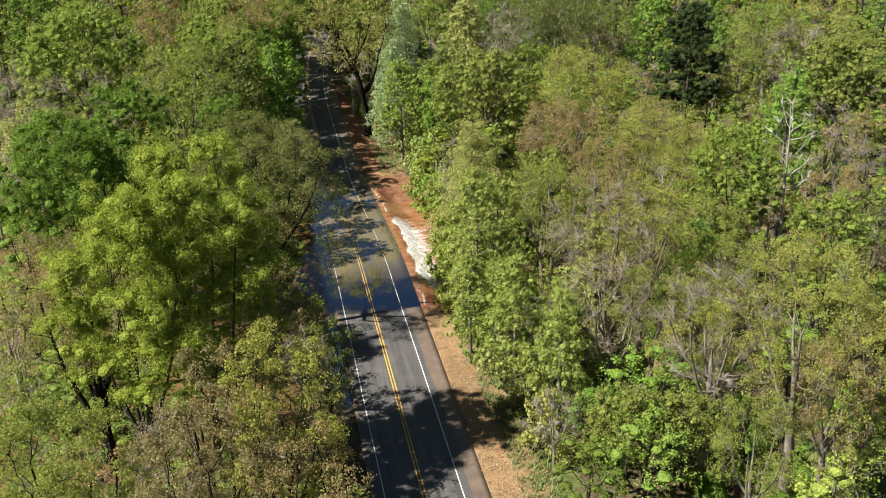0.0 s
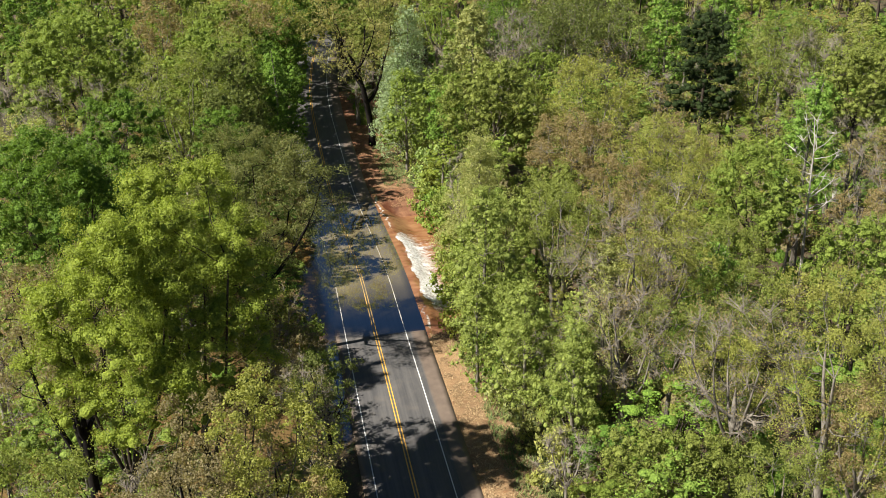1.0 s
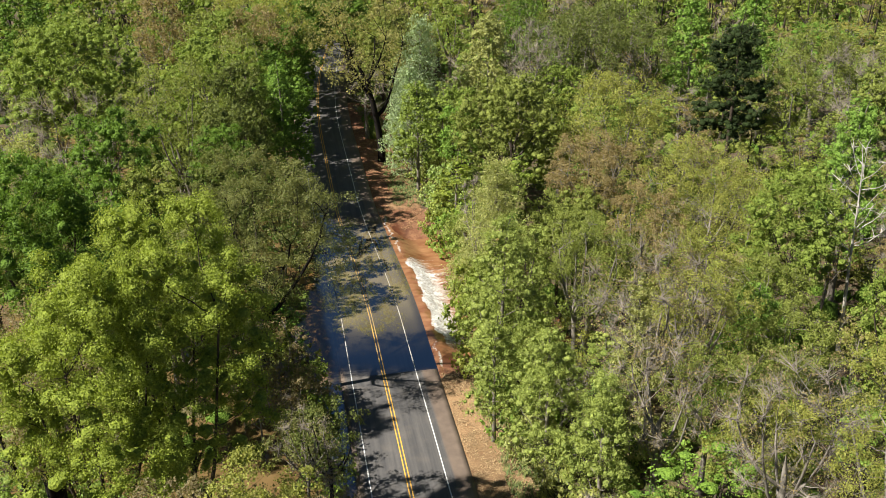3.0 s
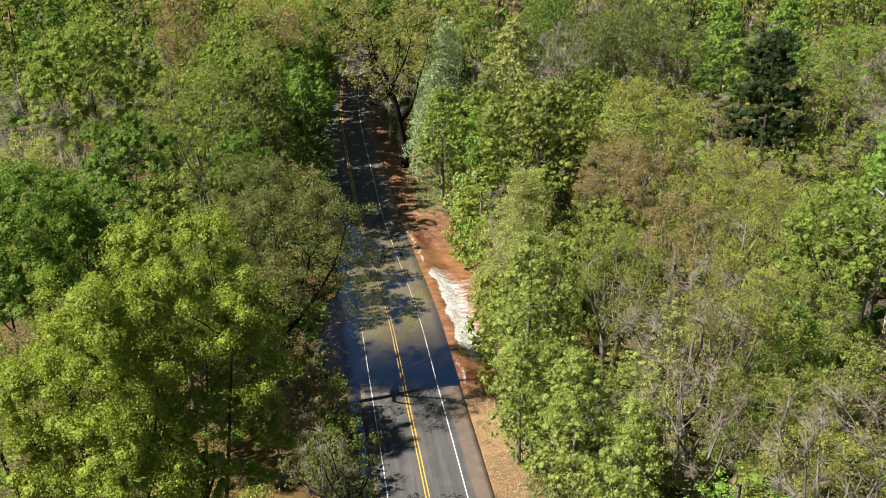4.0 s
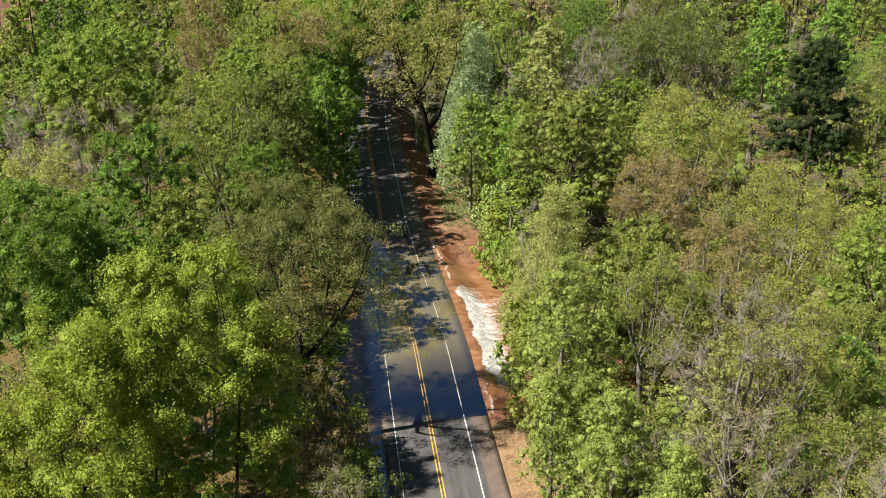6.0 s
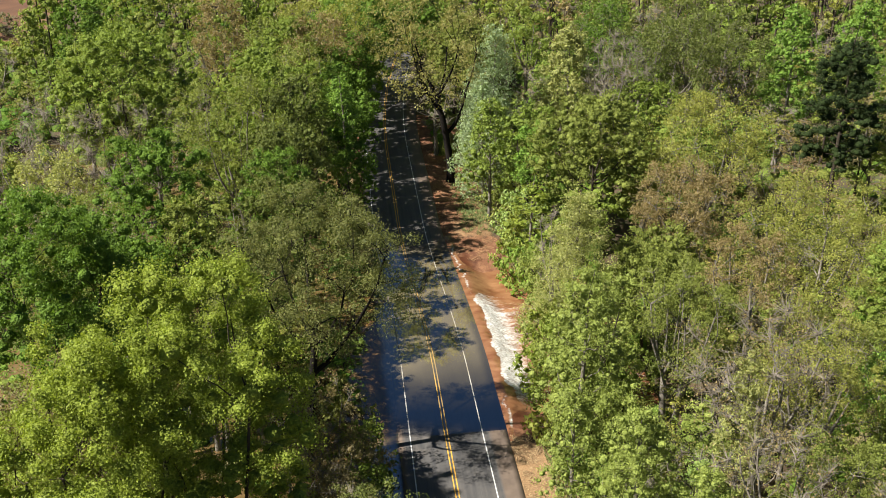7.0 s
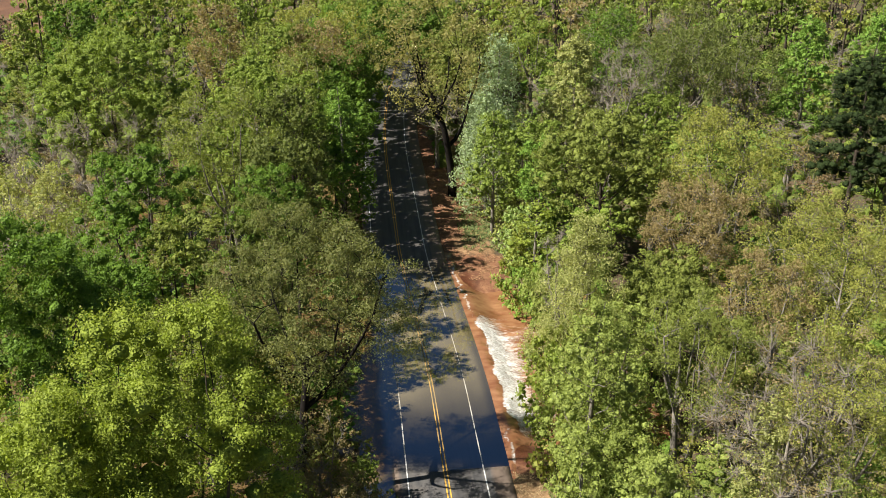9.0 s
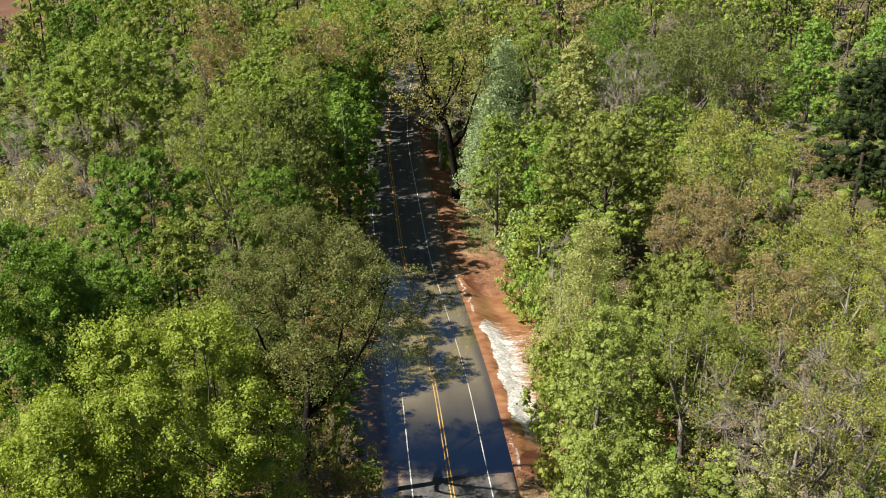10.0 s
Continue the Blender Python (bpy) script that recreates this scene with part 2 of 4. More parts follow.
# ---------------------------------------------------------------- meshes
def mesh_of(name, verts, faces, material, smooth=True):
    """A mesh from arrays: vertices, and faces that all have the same number of corners."""
    verts, faces = np.asarray(verts, np.float32), np.asarray(faces, np.int32)
    me = bpy.data.meshes.new(name)
    k = faces.shape[1]
    me.vertices.add(len(verts))
    me.vertices.foreach_set("co", verts.ravel())
    me.loops.add(faces.size)
    me.loops.foreach_set("vertex_index", faces.ravel())
    me.polygons.add(len(faces))
    me.polygons.foreach_set("loop_start", np.arange(0, faces.size, k, dtype=np.int32))
    me.polygons.foreach_set("use_smooth", np.full(len(faces), smooth))
    me.update(calc_edges=True)
    me.materials.append(material)
    return me


def attribute(me, name, values):
    me.attributes.new(name, "FLOAT", "POINT").data.foreach_set("value", np.asarray(values, np.float32))


def smoothstep(a, b, v):
    s = np.clip((np.asarray(v, float) - a) / (b - a), 0, 1)
    return s * s * (3 - 2 * s)


class Tubes:
    """Tapered limbs, collected into one array of quads."""

    def __init__(self):
        self.verts, self.faces, self.spikes, self.count = [], [], [], 0

    def add(self, points, radii, sides):
        p, r = np.asarray(points, float), np.asarray(radii, float)
        ahead = np.gradient(p, axis=0)
        ahead /= np.linalg.norm(ahead, axis=1, keepdims=True) + 1e-9
        side = np.cross(ahead, np.where(abs(ahead[:, 2:]) > 0.9, [[1.0, 0, 0]], [[0, 0, 1.0]]))
        side /= np.linalg.norm(side, axis=1, keepdims=True) + 1e-9
        other = np.cross(ahead, side)
        a = np.arange(sides) * 2 * np.pi / sides
        ring = p[:, None] + r[:, None, None] * (np.cos(a)[None, :, None] * side[:, None] + np.sin(a)[None, :, None] * other[:, None])
        k = np.arange(sides)
        for s in range(len(p) - 1):
            lo, hi = self.count + s * sides, self.count + (s + 1) * sides
            self.faces.append(np.stack([lo + k, lo + (k + 1) % sides, hi + (k + 1) % sides, hi + k], 1))
        self.verts.append(ring.reshape(-1, 3))
        self.count += len(p) * sides

    def twigs(self, starts, ends, r0):
        """Many thin straight twigs at once, three-sided."""
        a, b = np.asarray(starts, float), np.asarray(ends, float)
        if not len(a):
            return
        ahead = (b - a) / (np.linalg.norm(b - a, axis=1, keepdims=True) + 1e-9)
        side = np.cross(ahead, np.where(abs(ahead[:, 2:]) > 0.9, [[1.0, 0, 0]], [[0, 0, 1.0]]))
        side /= np.linalg.norm(side, axis=1, keepdims=True) + 1e-9
        other = np.cross(ahead, side)
        ring = [np.cos(t) * side + np.sin(t) * other for t in (0, 2.094, 4.189)]
        v = np.stack([a + r0 * q for q in ring] + [b], 1)
        base = self.count + 4 * np.arange(len(a))[:, None]
        self.spikes.append(np.concatenate([base + [[i, (i + 1) % 3, 3]] for i in range(3)]))
        self.verts.append(v.reshape(-1, 3))
        self.count += 4 * len(a)

    def arrays(self):
        return np.concatenate(self.verts), np.concatenate(self.faces or self.spikes)

    def mesh(self, name, material):
        return mesh_of(name, *self.arrays(), material)


def leaf_arrays(centres, normals, size, rng, slim=0.62):
    """One pointed leaf spray for each centre."""
    n = len(centres)
    normals = normals / (np.linalg.norm(normals, axis=1, keepdims=True) + 1e-9)
    t = np.cross(normals, rng.normal(size=(n, 3)))
    t /= np.linalg.norm(t, axis=1, keepdims=True) + 1e-9
    b = np.cross(normals, t)
    long = size * rng.uniform(0.6, 1.35, (n, 1)) / 2
    wide = long * slim * rng.uniform(0.8, 1.2, (n, 1))
    v = np.stack([centres - t * long * 0.7 - b * wide, centres - t * long * 0.7 + b * wide, centres + t * long], 1)
    return v.reshape(-1, 3), np.arange(3 * n).reshape(-1, 3)


GOLD = (1 + 5 ** 0.5) / 2
BALL = np.array([p for a in (-1, 1) for b in (-GOLD, GOLD) for p in ((0, a, b), (a, b, 0), (b, 0, a))]) / math.hypot(1, GOLD)
SIDES = np.array([[i, j, k] if np.cross(BALL[j] - BALL[i], BALL[k] - BALL[i]) @ BALL[i] > 0 else [i, k, j]
                  for i in range(12) for j in range(i + 1, 12) for k in range(j + 1, 12)
                  if max(np.linalg.norm(BALL[i] - BALL[j]), np.linalg.norm(BALL[j] - BALL[k]), np.linalg.norm(BALL[i] - BALL[k])) < 1.1])


def clump_arrays(centres, radii, rng):
    """Uneven masses of packed foliage, one round each centre; radii of three axes each."""
    n = len(centres)
    v = centres[:, None] + BALL[None] * radii[:, None] * rng.uniform(0.72, 1.12, (n, 12, 1))
    return v.reshape(-1, 3), (SIDES[None] + 12 * np.arange(n)[:, None, None]).reshape(-1, 3)


# ---------------------------------------------------------------- trees
# crown base, lobes, lobe size, leaves in a lobe, leaf size, twigs in a lobe, flattening, trunk's share of the height
PACKED = {"oak": 0.50, "poplar": 0.48, "shrub": 0.40}
FORMS = {
    "oak": (0.50, 25, 0.39, 820, 0.255, 8, 0.80, 0.55),
    "wild": (0.50, 23, 0.325, 800, 0.215, 12, 0.85, 0.50),
    "bare": (0.48, 26, 0.33, 200, 0.17, 30, 0.95, 0.55),
    "poplar": (0.30, 28, 0.38, 720, 0.235, 8, 1.05, 0.90),
    "willow": (0.04, 34, 0.37, 660, 0.215, 8, 1.25, 0.85),
    "pine": (0.34, 30, 0.36, 420, 0.32, 9, 0.34, 0.97),
    "snag": (0.45, 24, 0.34, 0, 0.30, 5, 1.00, 0.85),
    "shrub": (0.05, 10, 0.45, 170, 0.25, 8, 0.80, 0.30),
}


def crown_radius(form, h):
    """The crown's half-width at h, 0 at its base and 1 at its top."""
    if form in ("poplar", "willow"):
        return (1 - h) ** 0.55 * (0.55 + 0.45 * smoothstep(0, 0.25, h)) * 1.05
    if form == "pine":
        return (0.95 - 0.62 * h) * (0.55 + 0.45 * smoothstep(0, 0.2, h))
    if form in ("bare", "wild"):
        return np.sqrt(np.clip(1 - ((h - 0.50) / 0.56) ** 2, 0.02, 1))
    return np.sqrt(np.clip(1 - ((h - 0.42) / 0.62) ** 2, 0.02, 1))


def tree_arrays(form, height, radius, seed, detail=1.0, lean=(0.0, 0.0), leafy=1.0, base=None, small=1.0, shift=(0.0, 0.0), stout=1.0, spread=1.0, packed=None, fork=(0.55, 0.95), lobes=None, stem=None, apart=False):
    """Wood, twigs and leaves of a tree at the origin, as arrays. detail below 1 gives fewer, larger leaf sprays."""
    rng = np.random.default_rng(seed)
    foot_of_crown, usual, lobe, per, leaf, twigs, flat, top = FORMS[form]
    base, top = base or foot_of_crown, stem or top
    lobes = lobes or max(9, int(usual * (0.45 + 0.55 * detail)))
    foot, thick = 0.9, {"shrub": 0.05, "snag": 0.22}.get(form, 0.015 * height * stout)
    fine = detail > 0.6
    wood, tips, at, nrm, wide_at, limbs = Tubes(), Tubes(), [], [], [], []
    core = PACKED.get(form, 0.0) if packed is None else packed
    mass_at, mass_r = [], []
    leaf_size = small * (1.0 if detail > 0.7 else 1.14) * leaf / math.sqrt(min(detail, 1))
    knots = 7 if fine else 4
    s = np.linspace(0, 1, knots)
    wob = rng.normal(0, 0.012 * height, (knots, 2)).cumsum(0) * 0.45 * s[:, None]
    spine = np.stack([wob[:, 0] + lean[0] * height * s ** 1.5 * top, wob[:, 1] + lean[1] * height * s ** 1.5 * top, height * top * s - foot * (s == 0)], 1)
    girth = thick * (1.0 - (0.80 if top > 0.7 else 0.48) * s) + 0.02
    girth[0] *= 1.35
    crest = spine[-1] + (spine[-1] - spine[-2]) * [1.2, 1.2, 0.8] + [*rng.normal(0, 0.01 * height, 2), 0]
    wood.add(np.vstack([spine, crest]), np.append(girth, 0.03), 7 if fine else 4)

    def on_trunk(z):
        return np.array([np.interp(z, spine[:, 2], spine[:, i]) for i in range(3)]), np.interp(z, spine[:, 2], girth)

    # main limbs, from which the others part
    forks = [np.column_stack([spine, girth, np.full(knots, -1)])[knots // 2:]]
    if top < 0.7 and form != "shrub":
        arms = 5 if fine else 3
        for m in range(arms):
            a = m * 6.283 / arms + rng.uniform(-0.5, 0.5)
            p0, g0 = on_trunk(height * top * rng.uniform(*fork))
            reach = radius * spread * rng.uniform(0.45, 0.68)
            end = p0 * [1, 1, 0] + [shift[0] * 0.8 + reach * np.cos(a), shift[1] * 0.8 + reach * np.sin(a), height * (base + (1 - base) * rng.uniform(0.30, 0.62))]
            k = np.linspace(0, 1, 7 if fine else 4)[:, None]
            bend = p0 + (end - p0) * [0.65, 0.65, 0.25]
            arm = (1 - k) ** 2 * p0 + 2 * k * (1 - k) * bend + k ** 2 * end
            arm[1:] += rng.normal(0, 0.022 * radius, arm[1:].shape).cumsum(0) * 0.6
            thickness = np.linspace(g0 * 0.66, max(0.05, g0 * 0.24), len(arm))
            if apart:
                limbs.append(Tubes())
            (limbs[-1] if apart else wood).add(arm, thickness, 6 if fine else 4)
            forks.append(np.column_stack([arm, thickness, np.full(len(arm), m if apart else -1)])[2:])
    forks = np.concatenate(forks)
    for i in range(lobes):
        # a limb to the middle of every lobe of the crown
        h = (i + rng.uniform(0.2, 0.8)) / lobes
        a = i * 2.39996 + rng.uniform(-0.5, 0.5)
        wide = float(crown_radius(form, h)) * radius
        size = lobe * radius * rng.uniform(0.75, 1.25) * (0.75 + 0.25 * wide / radius)
        far = max(wide - 0.40 * size, 0.05) * rng.uniform(0.45, 1.0) ** 0.5 * rng.uniform(0.9, 1.12)
        z = height * (base + (1 - base) * h) - 0.45 * size * flat
        mid, _ = on_trunk(min(z, height * top))
        c = np.array([mid[0] + shift[0] + far * np.cos(a), mid[1] + shift[1] + far * np.sin(a), z])
        z0 = max(height * base * 0.6, min(height * top * 0.98, z - far * rng.uniform(0.5, 1.1)))
        if form == "pine":
            z0 = z - 0.15 * far
        p0, g0 = on_trunk(z0)
        owner = -1
        if top < 0.7 and form != "shrub":
            near = np.argmin(np.linalg.norm(forks[:, :3] - c, axis=1) + 2.5 * np.maximum(0, forks[:, 2] - c[2] + 0.15 * size))
            p0, g0, owner = forks[near, :3], forks[near, 3], int(forks[near, 4])
        bend = p0 + (c - p0) * [0.6, 0.6, 0.35 if form != "pine" else 0.6] + rng.normal(0, 0.05 * radius, 3)
        k = np.linspace(0, 1, 6 if fine else 3)[:, None]
        limb = (1 - k) ** 2 * p0 + 2 * k * (1 - k) * bend + k ** 2 * c
        limb[1:-1] += rng.normal(0, 0.018 * radius, limb[1:-1].shape)
        g = min(g0 * 0.62, stout * (0.02 + 0.013 * np.linalg.norm(c - p0)))
        if detail > 0.2 or i % 3 == 0:
            (wood if owner < 0 else limbs[owner]).add(limb, np.linspace(g, 0.022 if fine else 0.04, len(limb)), 4 if fine else 3)
        # twigs run from the limb's outer half to small clumps over the lobe
        clumps = max(5, int(twigs * (0.5 + 0.5 * min(detail, 1))))
        airy = form in ("bare", "wild", "willow")
        puffs = (12 if airy else 10) if fine else max(clumps, 7)
        d = rng.normal(size=(puffs, 3)) + [0, 0, 0.35]
        d /= np.linalg.norm(d, axis=1, keepdims=True)
        outer = c + d * [1, 1, flat] * size * rng.uniform(0.50 if airy else 0.56, 1.0, (puffs, 1))
        pick = np.arange(clumps) % puffs
        ends, away = outer[pick] + rng.normal(0, 0.12 * size, (clumps, 3)), d[pick]
        starts = limb[-1] + (limb[-2] - limb[-1]) * rng.uniform(0, 0.9, (clumps, 1))
        tips.twigs(starts, ends, (0.022 if form == "bare" else 0.02) * stout if fine else 0.034)
        if form in ("bare", "snag") or (form == "wild" and detail >= 1):
            for _ in range(2 if form in ("bare", "snag") and detail >= 1 else 1):
                mid = starts + (ends - starts) * rng.uniform(0.35, 0.8, (clumps, 1))
                tips.twigs(mid, mid + (away + rng.normal(0, 0.7, away.shape)) * size * 0.36, 0.012 if fine else 0.03)
        # leaves gather round the clumps
        count = int(per * leafy * detail * rng.uniform(0.75, 1.25) * (1 if h > 0.35 or form in ("willow", "poplar", "shrub") else 0.6))
        if count:
            which = rng.integers(0, puffs, count)
            e = rng.normal(size=(count, 3)) + d[which] * 0.6 + [0, 0, 0.30]
            e /= np.linalg.norm(e, axis=1, keepdims=True)
            reach = size * (rng.uniform(0.22, 0.42, puffs) if airy else rng.uniform(0.27, 0.45, puffs))
            puff = reach[which][:, None]
            # solid masses, added to block light and sight through the lobe
            if core and fine and not airy:
                mass_at += [outer, c[None]]
                mass_r += [core * reach[:, None] * [1, 1, 0.8], [[0.5 * core * size, 0.5 * core * size, 0.5 * core * size * flat]]]
            elif core:
                mass_at.append(c[None])
                mass_r.append([[0.85 * core * size, 0.85 * core * size, 0.85 * core * size * flat]])
            loose = 0.31 if airy else 0.25
            at.append(outer[which] + e * [1, 1, 0.8] * puff * rng.normal(0.92, loose, (count, 1)))
            nrm.append(e * [1, 1, 0.8] + rng.normal(0, 0.62, (count, 3)))
            wide_at.append(np.ones((count, 1)))
            # larger sprays added inside the lobe to block light and darken its gaps
            inner = 0 if core or form in ("bare", "pine") or detail > 1.7 else (60 if fine else 14)
            e = rng.normal(size=(inner, 3))
            e /= np.linalg.norm(e, axis=1, keepdims=True) + 1e-9
            at.append(c + e * [1, 1, flat] * size * rng.uniform(0.10, 0.60, (inner, 1)))
            nrm.append(e + rng.normal(0, 0.5, (inner, 3)))
            wide_at.append(np.full((inner, 1), 1.3))
    leaves = leaf_arrays(np.concatenate(at), np.concatenate(nrm), leaf_size * np.concatenate(wide_at), rng, 0.35 if form == "pine" else 0.85) if at else None
    masses = clump_arrays(np.concatenate(mass_at), np.concatenate(mass_r), rng) if mass_at else None
    return wood.arrays(), tips.arrays(), leaves, masses, [one.arrays() for one in limbs]


def crown_mesh(leaves, masses, leaf, inner):
    """Leaves, and the packed foliage inside them, as one crown."""
    (v, f), k = leaves, 0
    if masses:
        k = len(masses[1])
        v, f = np.concatenate([masses[0], v]), np.concatenate([masses[1], f + len(masses[0])])
    me = mesh_of("crown", v, f, leaf, False)
    me.materials.append(inner)
    inside = np.arange(len(f)) < k
    me.polygons.foreach_set("material_index", inside.astype(np.int32))
    me.polygons.foreach_set("use_smooth", inside)
    return me


NAMES = {"oak": "broadleaf_tree", "wild": "woodland_tree", "bare": "bare_tree", "poplar": "upright_tree", "willow": "willow_tree",
         "pine": "pine_tree", "snag": "dead_tree", "shrub": "shrub"}
BARKS = {"bare": BARK_GREY, "poplar": BARK_GREY, "willow": BARK_GREY, "wild": BARK_GREY, "snag": BARK_PALE}


def make_tree(form, height, radius, seed, detail=1.0, bark=None, lean=(0.0, 0.0), leafy=1.0, base=None, small=1.0, shift=(0.0, 0.0), stout=1.0, spread=1.0, packed=None, fork=(0.55, 0.95), lobes=None, stem=None, apart=False):
    """A tree at the origin: an Empty with its trunk, twigs and crown."""
    wood, tips, leaves, masses, limbs = tree_arrays(form, height, radius, seed, detail, lean, leafy, base, small, shift, stout, spread, packed, fork, lobes, stem, apart)
    bark = bark or BARKS.get(form, BARK_DARK)
    tree = new(NAMES[form])
    parts = [("trunk", wood, bark, True), ("twig", tips, BARK_TWIG if form == "bare" else bark if bark in (BARK_PALE, BARK_DARK, BARK_SHADED) else BARK_GREY, True)]
    if leaves:
        parts.append(("crown", None, None, None))
    for word, arrays, material, smooth in parts:
        ob = new(word, mesh_of(word, *arrays, material, smooth) if arrays else crown_mesh(leaves, masses, LEAF, INNER))
        ob.parent = tree
        if word != "trunk":
            tagged(ob, kind="stuff")
        else:
            trunk = ob
    for arrays in limbs:
        new("limb", mesh_of("limb", *arrays, bark)).parent = trunk
    return tree


TREE_GROUP = "trees of the flooded woods"
SHAPES = {"oak": "broad leafy tree", "wild": "sparse spreading tree", "bare": "nearly bare twiggy tree", "poplar": "tall upright tree",
          "willow": "feathery upright tree", "pine": "ragged pine tree", "snag": "dead tree with bare branches", "shrub": "low woodland shrub"}


def stand(model, form, x, y, z, tint, turn, sx=1.0, sz=1.0, where="standing in the woods"):
    """Place a copy of a model tree."""
    t = copy_thing(model, pose(x, y, z, 0, 0, turn) @ Matrix.Diagonal((sx, sx, sz, 1)))
    c = [v * rng_place.uniform(0.88, 1.12) for v in TINTS[tint]]
    for child in t.children:
        if child.name.startswith("crown"):
            child.color = (*c, 1)
    tagged(t, f"{WORDS[tint]} {SHAPES[form]} {where}", "shrub" if form == "shrub" else "tree",
           "shrubs under the trees" if form == "shrub" else TREE_GROUP)
    return t


rng_place = random.Random(4)


# ---------------------------------------------------------------- road, ground, water
def centre(y):
    """The road's centre line: straight, then easing left, and bending right far off."""
    y = np.asarray(y, float)
    return -1.45 * smoothstep(38, 80, y) + 0.0012 * np.clip(y - 108, 0, None) ** 2


def road_height(u, y):
    dip = smoothstep(14, 34, y) * (1 - smoothstep(67, 87, y - 6.5 * smoothstep(-0.8, -4.4, u)))
    dip = np.minimum(1, dip / 0.76)
    return 0.16 - 0.178 * dip + 0.008 * np.asarray(u, float) * (1 - dip)


def soft_noise(x, y, scale):
    return np.array([noise.noise((a * scale, b * scale, 3.7)) for a, b in zip(np.ravel(x), np.ravel(y))]).reshape(np.shape(x))


def ground_height(x, y):
    u = x - centre(y)
    wash = smoothstep(24, 34, y) * (1 - smoothstep(62, 68, y))
    left = -0.95 * smoothstep(-4.6, -8.0, u) * smoothstep(-28, -8, y) * (1 - smoothstep(84, 100, y)) - 0.05 * smoothstep(-4.6, -8.0, u)
    right = -0.55 * smoothstep(9.5, 15, u) - wash * 1.5 * smoothstep(6.0, 10.0, u)
    edge = smoothstep(4.9, 5.1, u) * (1 - smoothstep(6.2, 9.0, u)) * (road_height(5.7, y) - 0.02)
    under = edge - 0.30 * ((u > -4.5) & (u < 4.9))
    return -0.02 + left + right + under


def build_ground():
    near_x, near_y = np.concatenate([np.arange(-60, -12, 2.0), np.arange(-12, 18, 0.75), np.arange(18, 60.1, 2.0)]), np.arange(-60, 160.1, 1.25)
    out = np.geomspace(3, 2600, 22)
    xs = np.concatenate([-60 - out[::-1], near_x, 60 + out])
    ys = np.concatenate([-60 - out[::-1], near_y, 160 + out])
    x, y = np.meshgrid(xs, ys)
    z = ground_height(x, y) + 0.10 * soft_noise(x, y, 0.35) * (abs(x - centre(y)) > 7)
    i = np.arange(len(ys) - 1)[:, None] * len(xs) + np.arange(len(xs) - 1)
    i = i.ravel()
    me = mesh_of("ground", np.stack([x, y, z], -1).reshape(-1, 3), np.stack([i, i + 1, i + 1 + len(xs), i + len(xs)], 1), GROUND)
    u = x - centre(y)
    verge = (u > 5) & (u < 14)
    attribute(me, "straw", (smoothstep(4, 5.5, u) * (1 - smoothstep(10.5, 12.5, u)) * (1 - smoothstep(23, 27, y))
                           + 0.9 * smoothstep(6, 7.5, u) * (1 - smoothstep(11, 14, u)) * np.exp(-((y - 76) / 4.0) ** 2)
                           + smoothstep(-72, -78, x + 0.16 * (y - 190)) * smoothstep(180, 192, y)).ravel())
    bank = smoothstep(4, 5.5, u) * (1 - smoothstep(12, 14.5, u)) * smoothstep(24, 28, y)
    attribute(me, "clay", (bank * (y < 130) * (1 - 0.9 * smoothstep(6.5, 8, u) * np.exp(-((y - 76) / 3.5) ** 2)) + 0.75 * smoothstep(-11, -7, u) * (u < -3) * smoothstep(78, 84, y)).ravel())
    green = verge * np.exp(-((y - 82) / 5) ** 2) * smoothstep(8, 10, u) * 0.9 + 0.55 * smoothstep(9.5, 11, u) * (u < 15) * (y < 30)
    attribute(me, "grass", green.ravel())
    attribute(me, "wet", (smoothstep(4, 5.5, u) * (1 - smoothstep(7.5, 9.5, u)) * smoothstep(25, 30, y) * (1 - smoothstep(66, 72, y))
                         + 0.8 * smoothstep(-72, -78, x + 0.16 * (y - 190)) * smoothstep(180, 192, y)).ravel())
    tagged(new("ground", me), "woodland floor of leaf litter, straw verge and red clay", "ground", kind="structure")


def strip(name, u0, u1, lift, material, steps=4):
    """A ribbon along the road between two offsets from its centre."""
    ys = np.concatenate([np.arange(-420, -60, 20.0), np.arange(-60, 200, 1.0), np.arange(200, 421, 10.0)])
    us = np.linspace(u0, u1, steps + 1)
    u, y = np.meshgrid(us, ys)
    v = np.stack([centre(y) + u, y, road_height(u, y) + lift], -1).reshape(-1, 3)
    i = (np.arange(len(ys) - 1)[:, None] * len(us) + np.arange(len(us) - 1)).ravel()
    return mesh_of(name, v, np.stack([i, i + 1, i + 1 + len(us), i + len(us)], 1), material), u, y


def build_road():
    me, u, y = strip("road", -4.5, 5.7, 0.0, ASPHALT, steps=20)
    attribute(me, "mud", (smoothstep(3.5, 4.6, u) + smoothstep(-3.6, -4.4, u)).ravel())
    road = tagged(new("road", me), "two-lane grey asphalt road, its dip under floodwater", "road", kind="structure")
    thick = road.modifiers.new("thickness", "SOLIDIFY")
    thick.thickness, thick.offset = 0.14, -1
    for a, b, paint, word in ((-0.20, -0.09, YELLOW_PAINT, "yellow"), (0.09, 0.20, YELLOW_PAINT, "yellow"),
                              (-3.45, -3.35, WHITE_PAINT, "white"), (3.35, 3.45, WHITE_PAINT, "white")):
        line, _, y = strip("road_marking", a, b, 0.012, paint, steps=1)
        attribute(line, "silt", (smoothstep(24, 36, y) * (1 - smoothstep(66, 78, y))).ravel() * 0.85)
        tagged(new("road_marking", line), f"continuous painted {word} line along the asphalt road", "road marking", kind="structure")


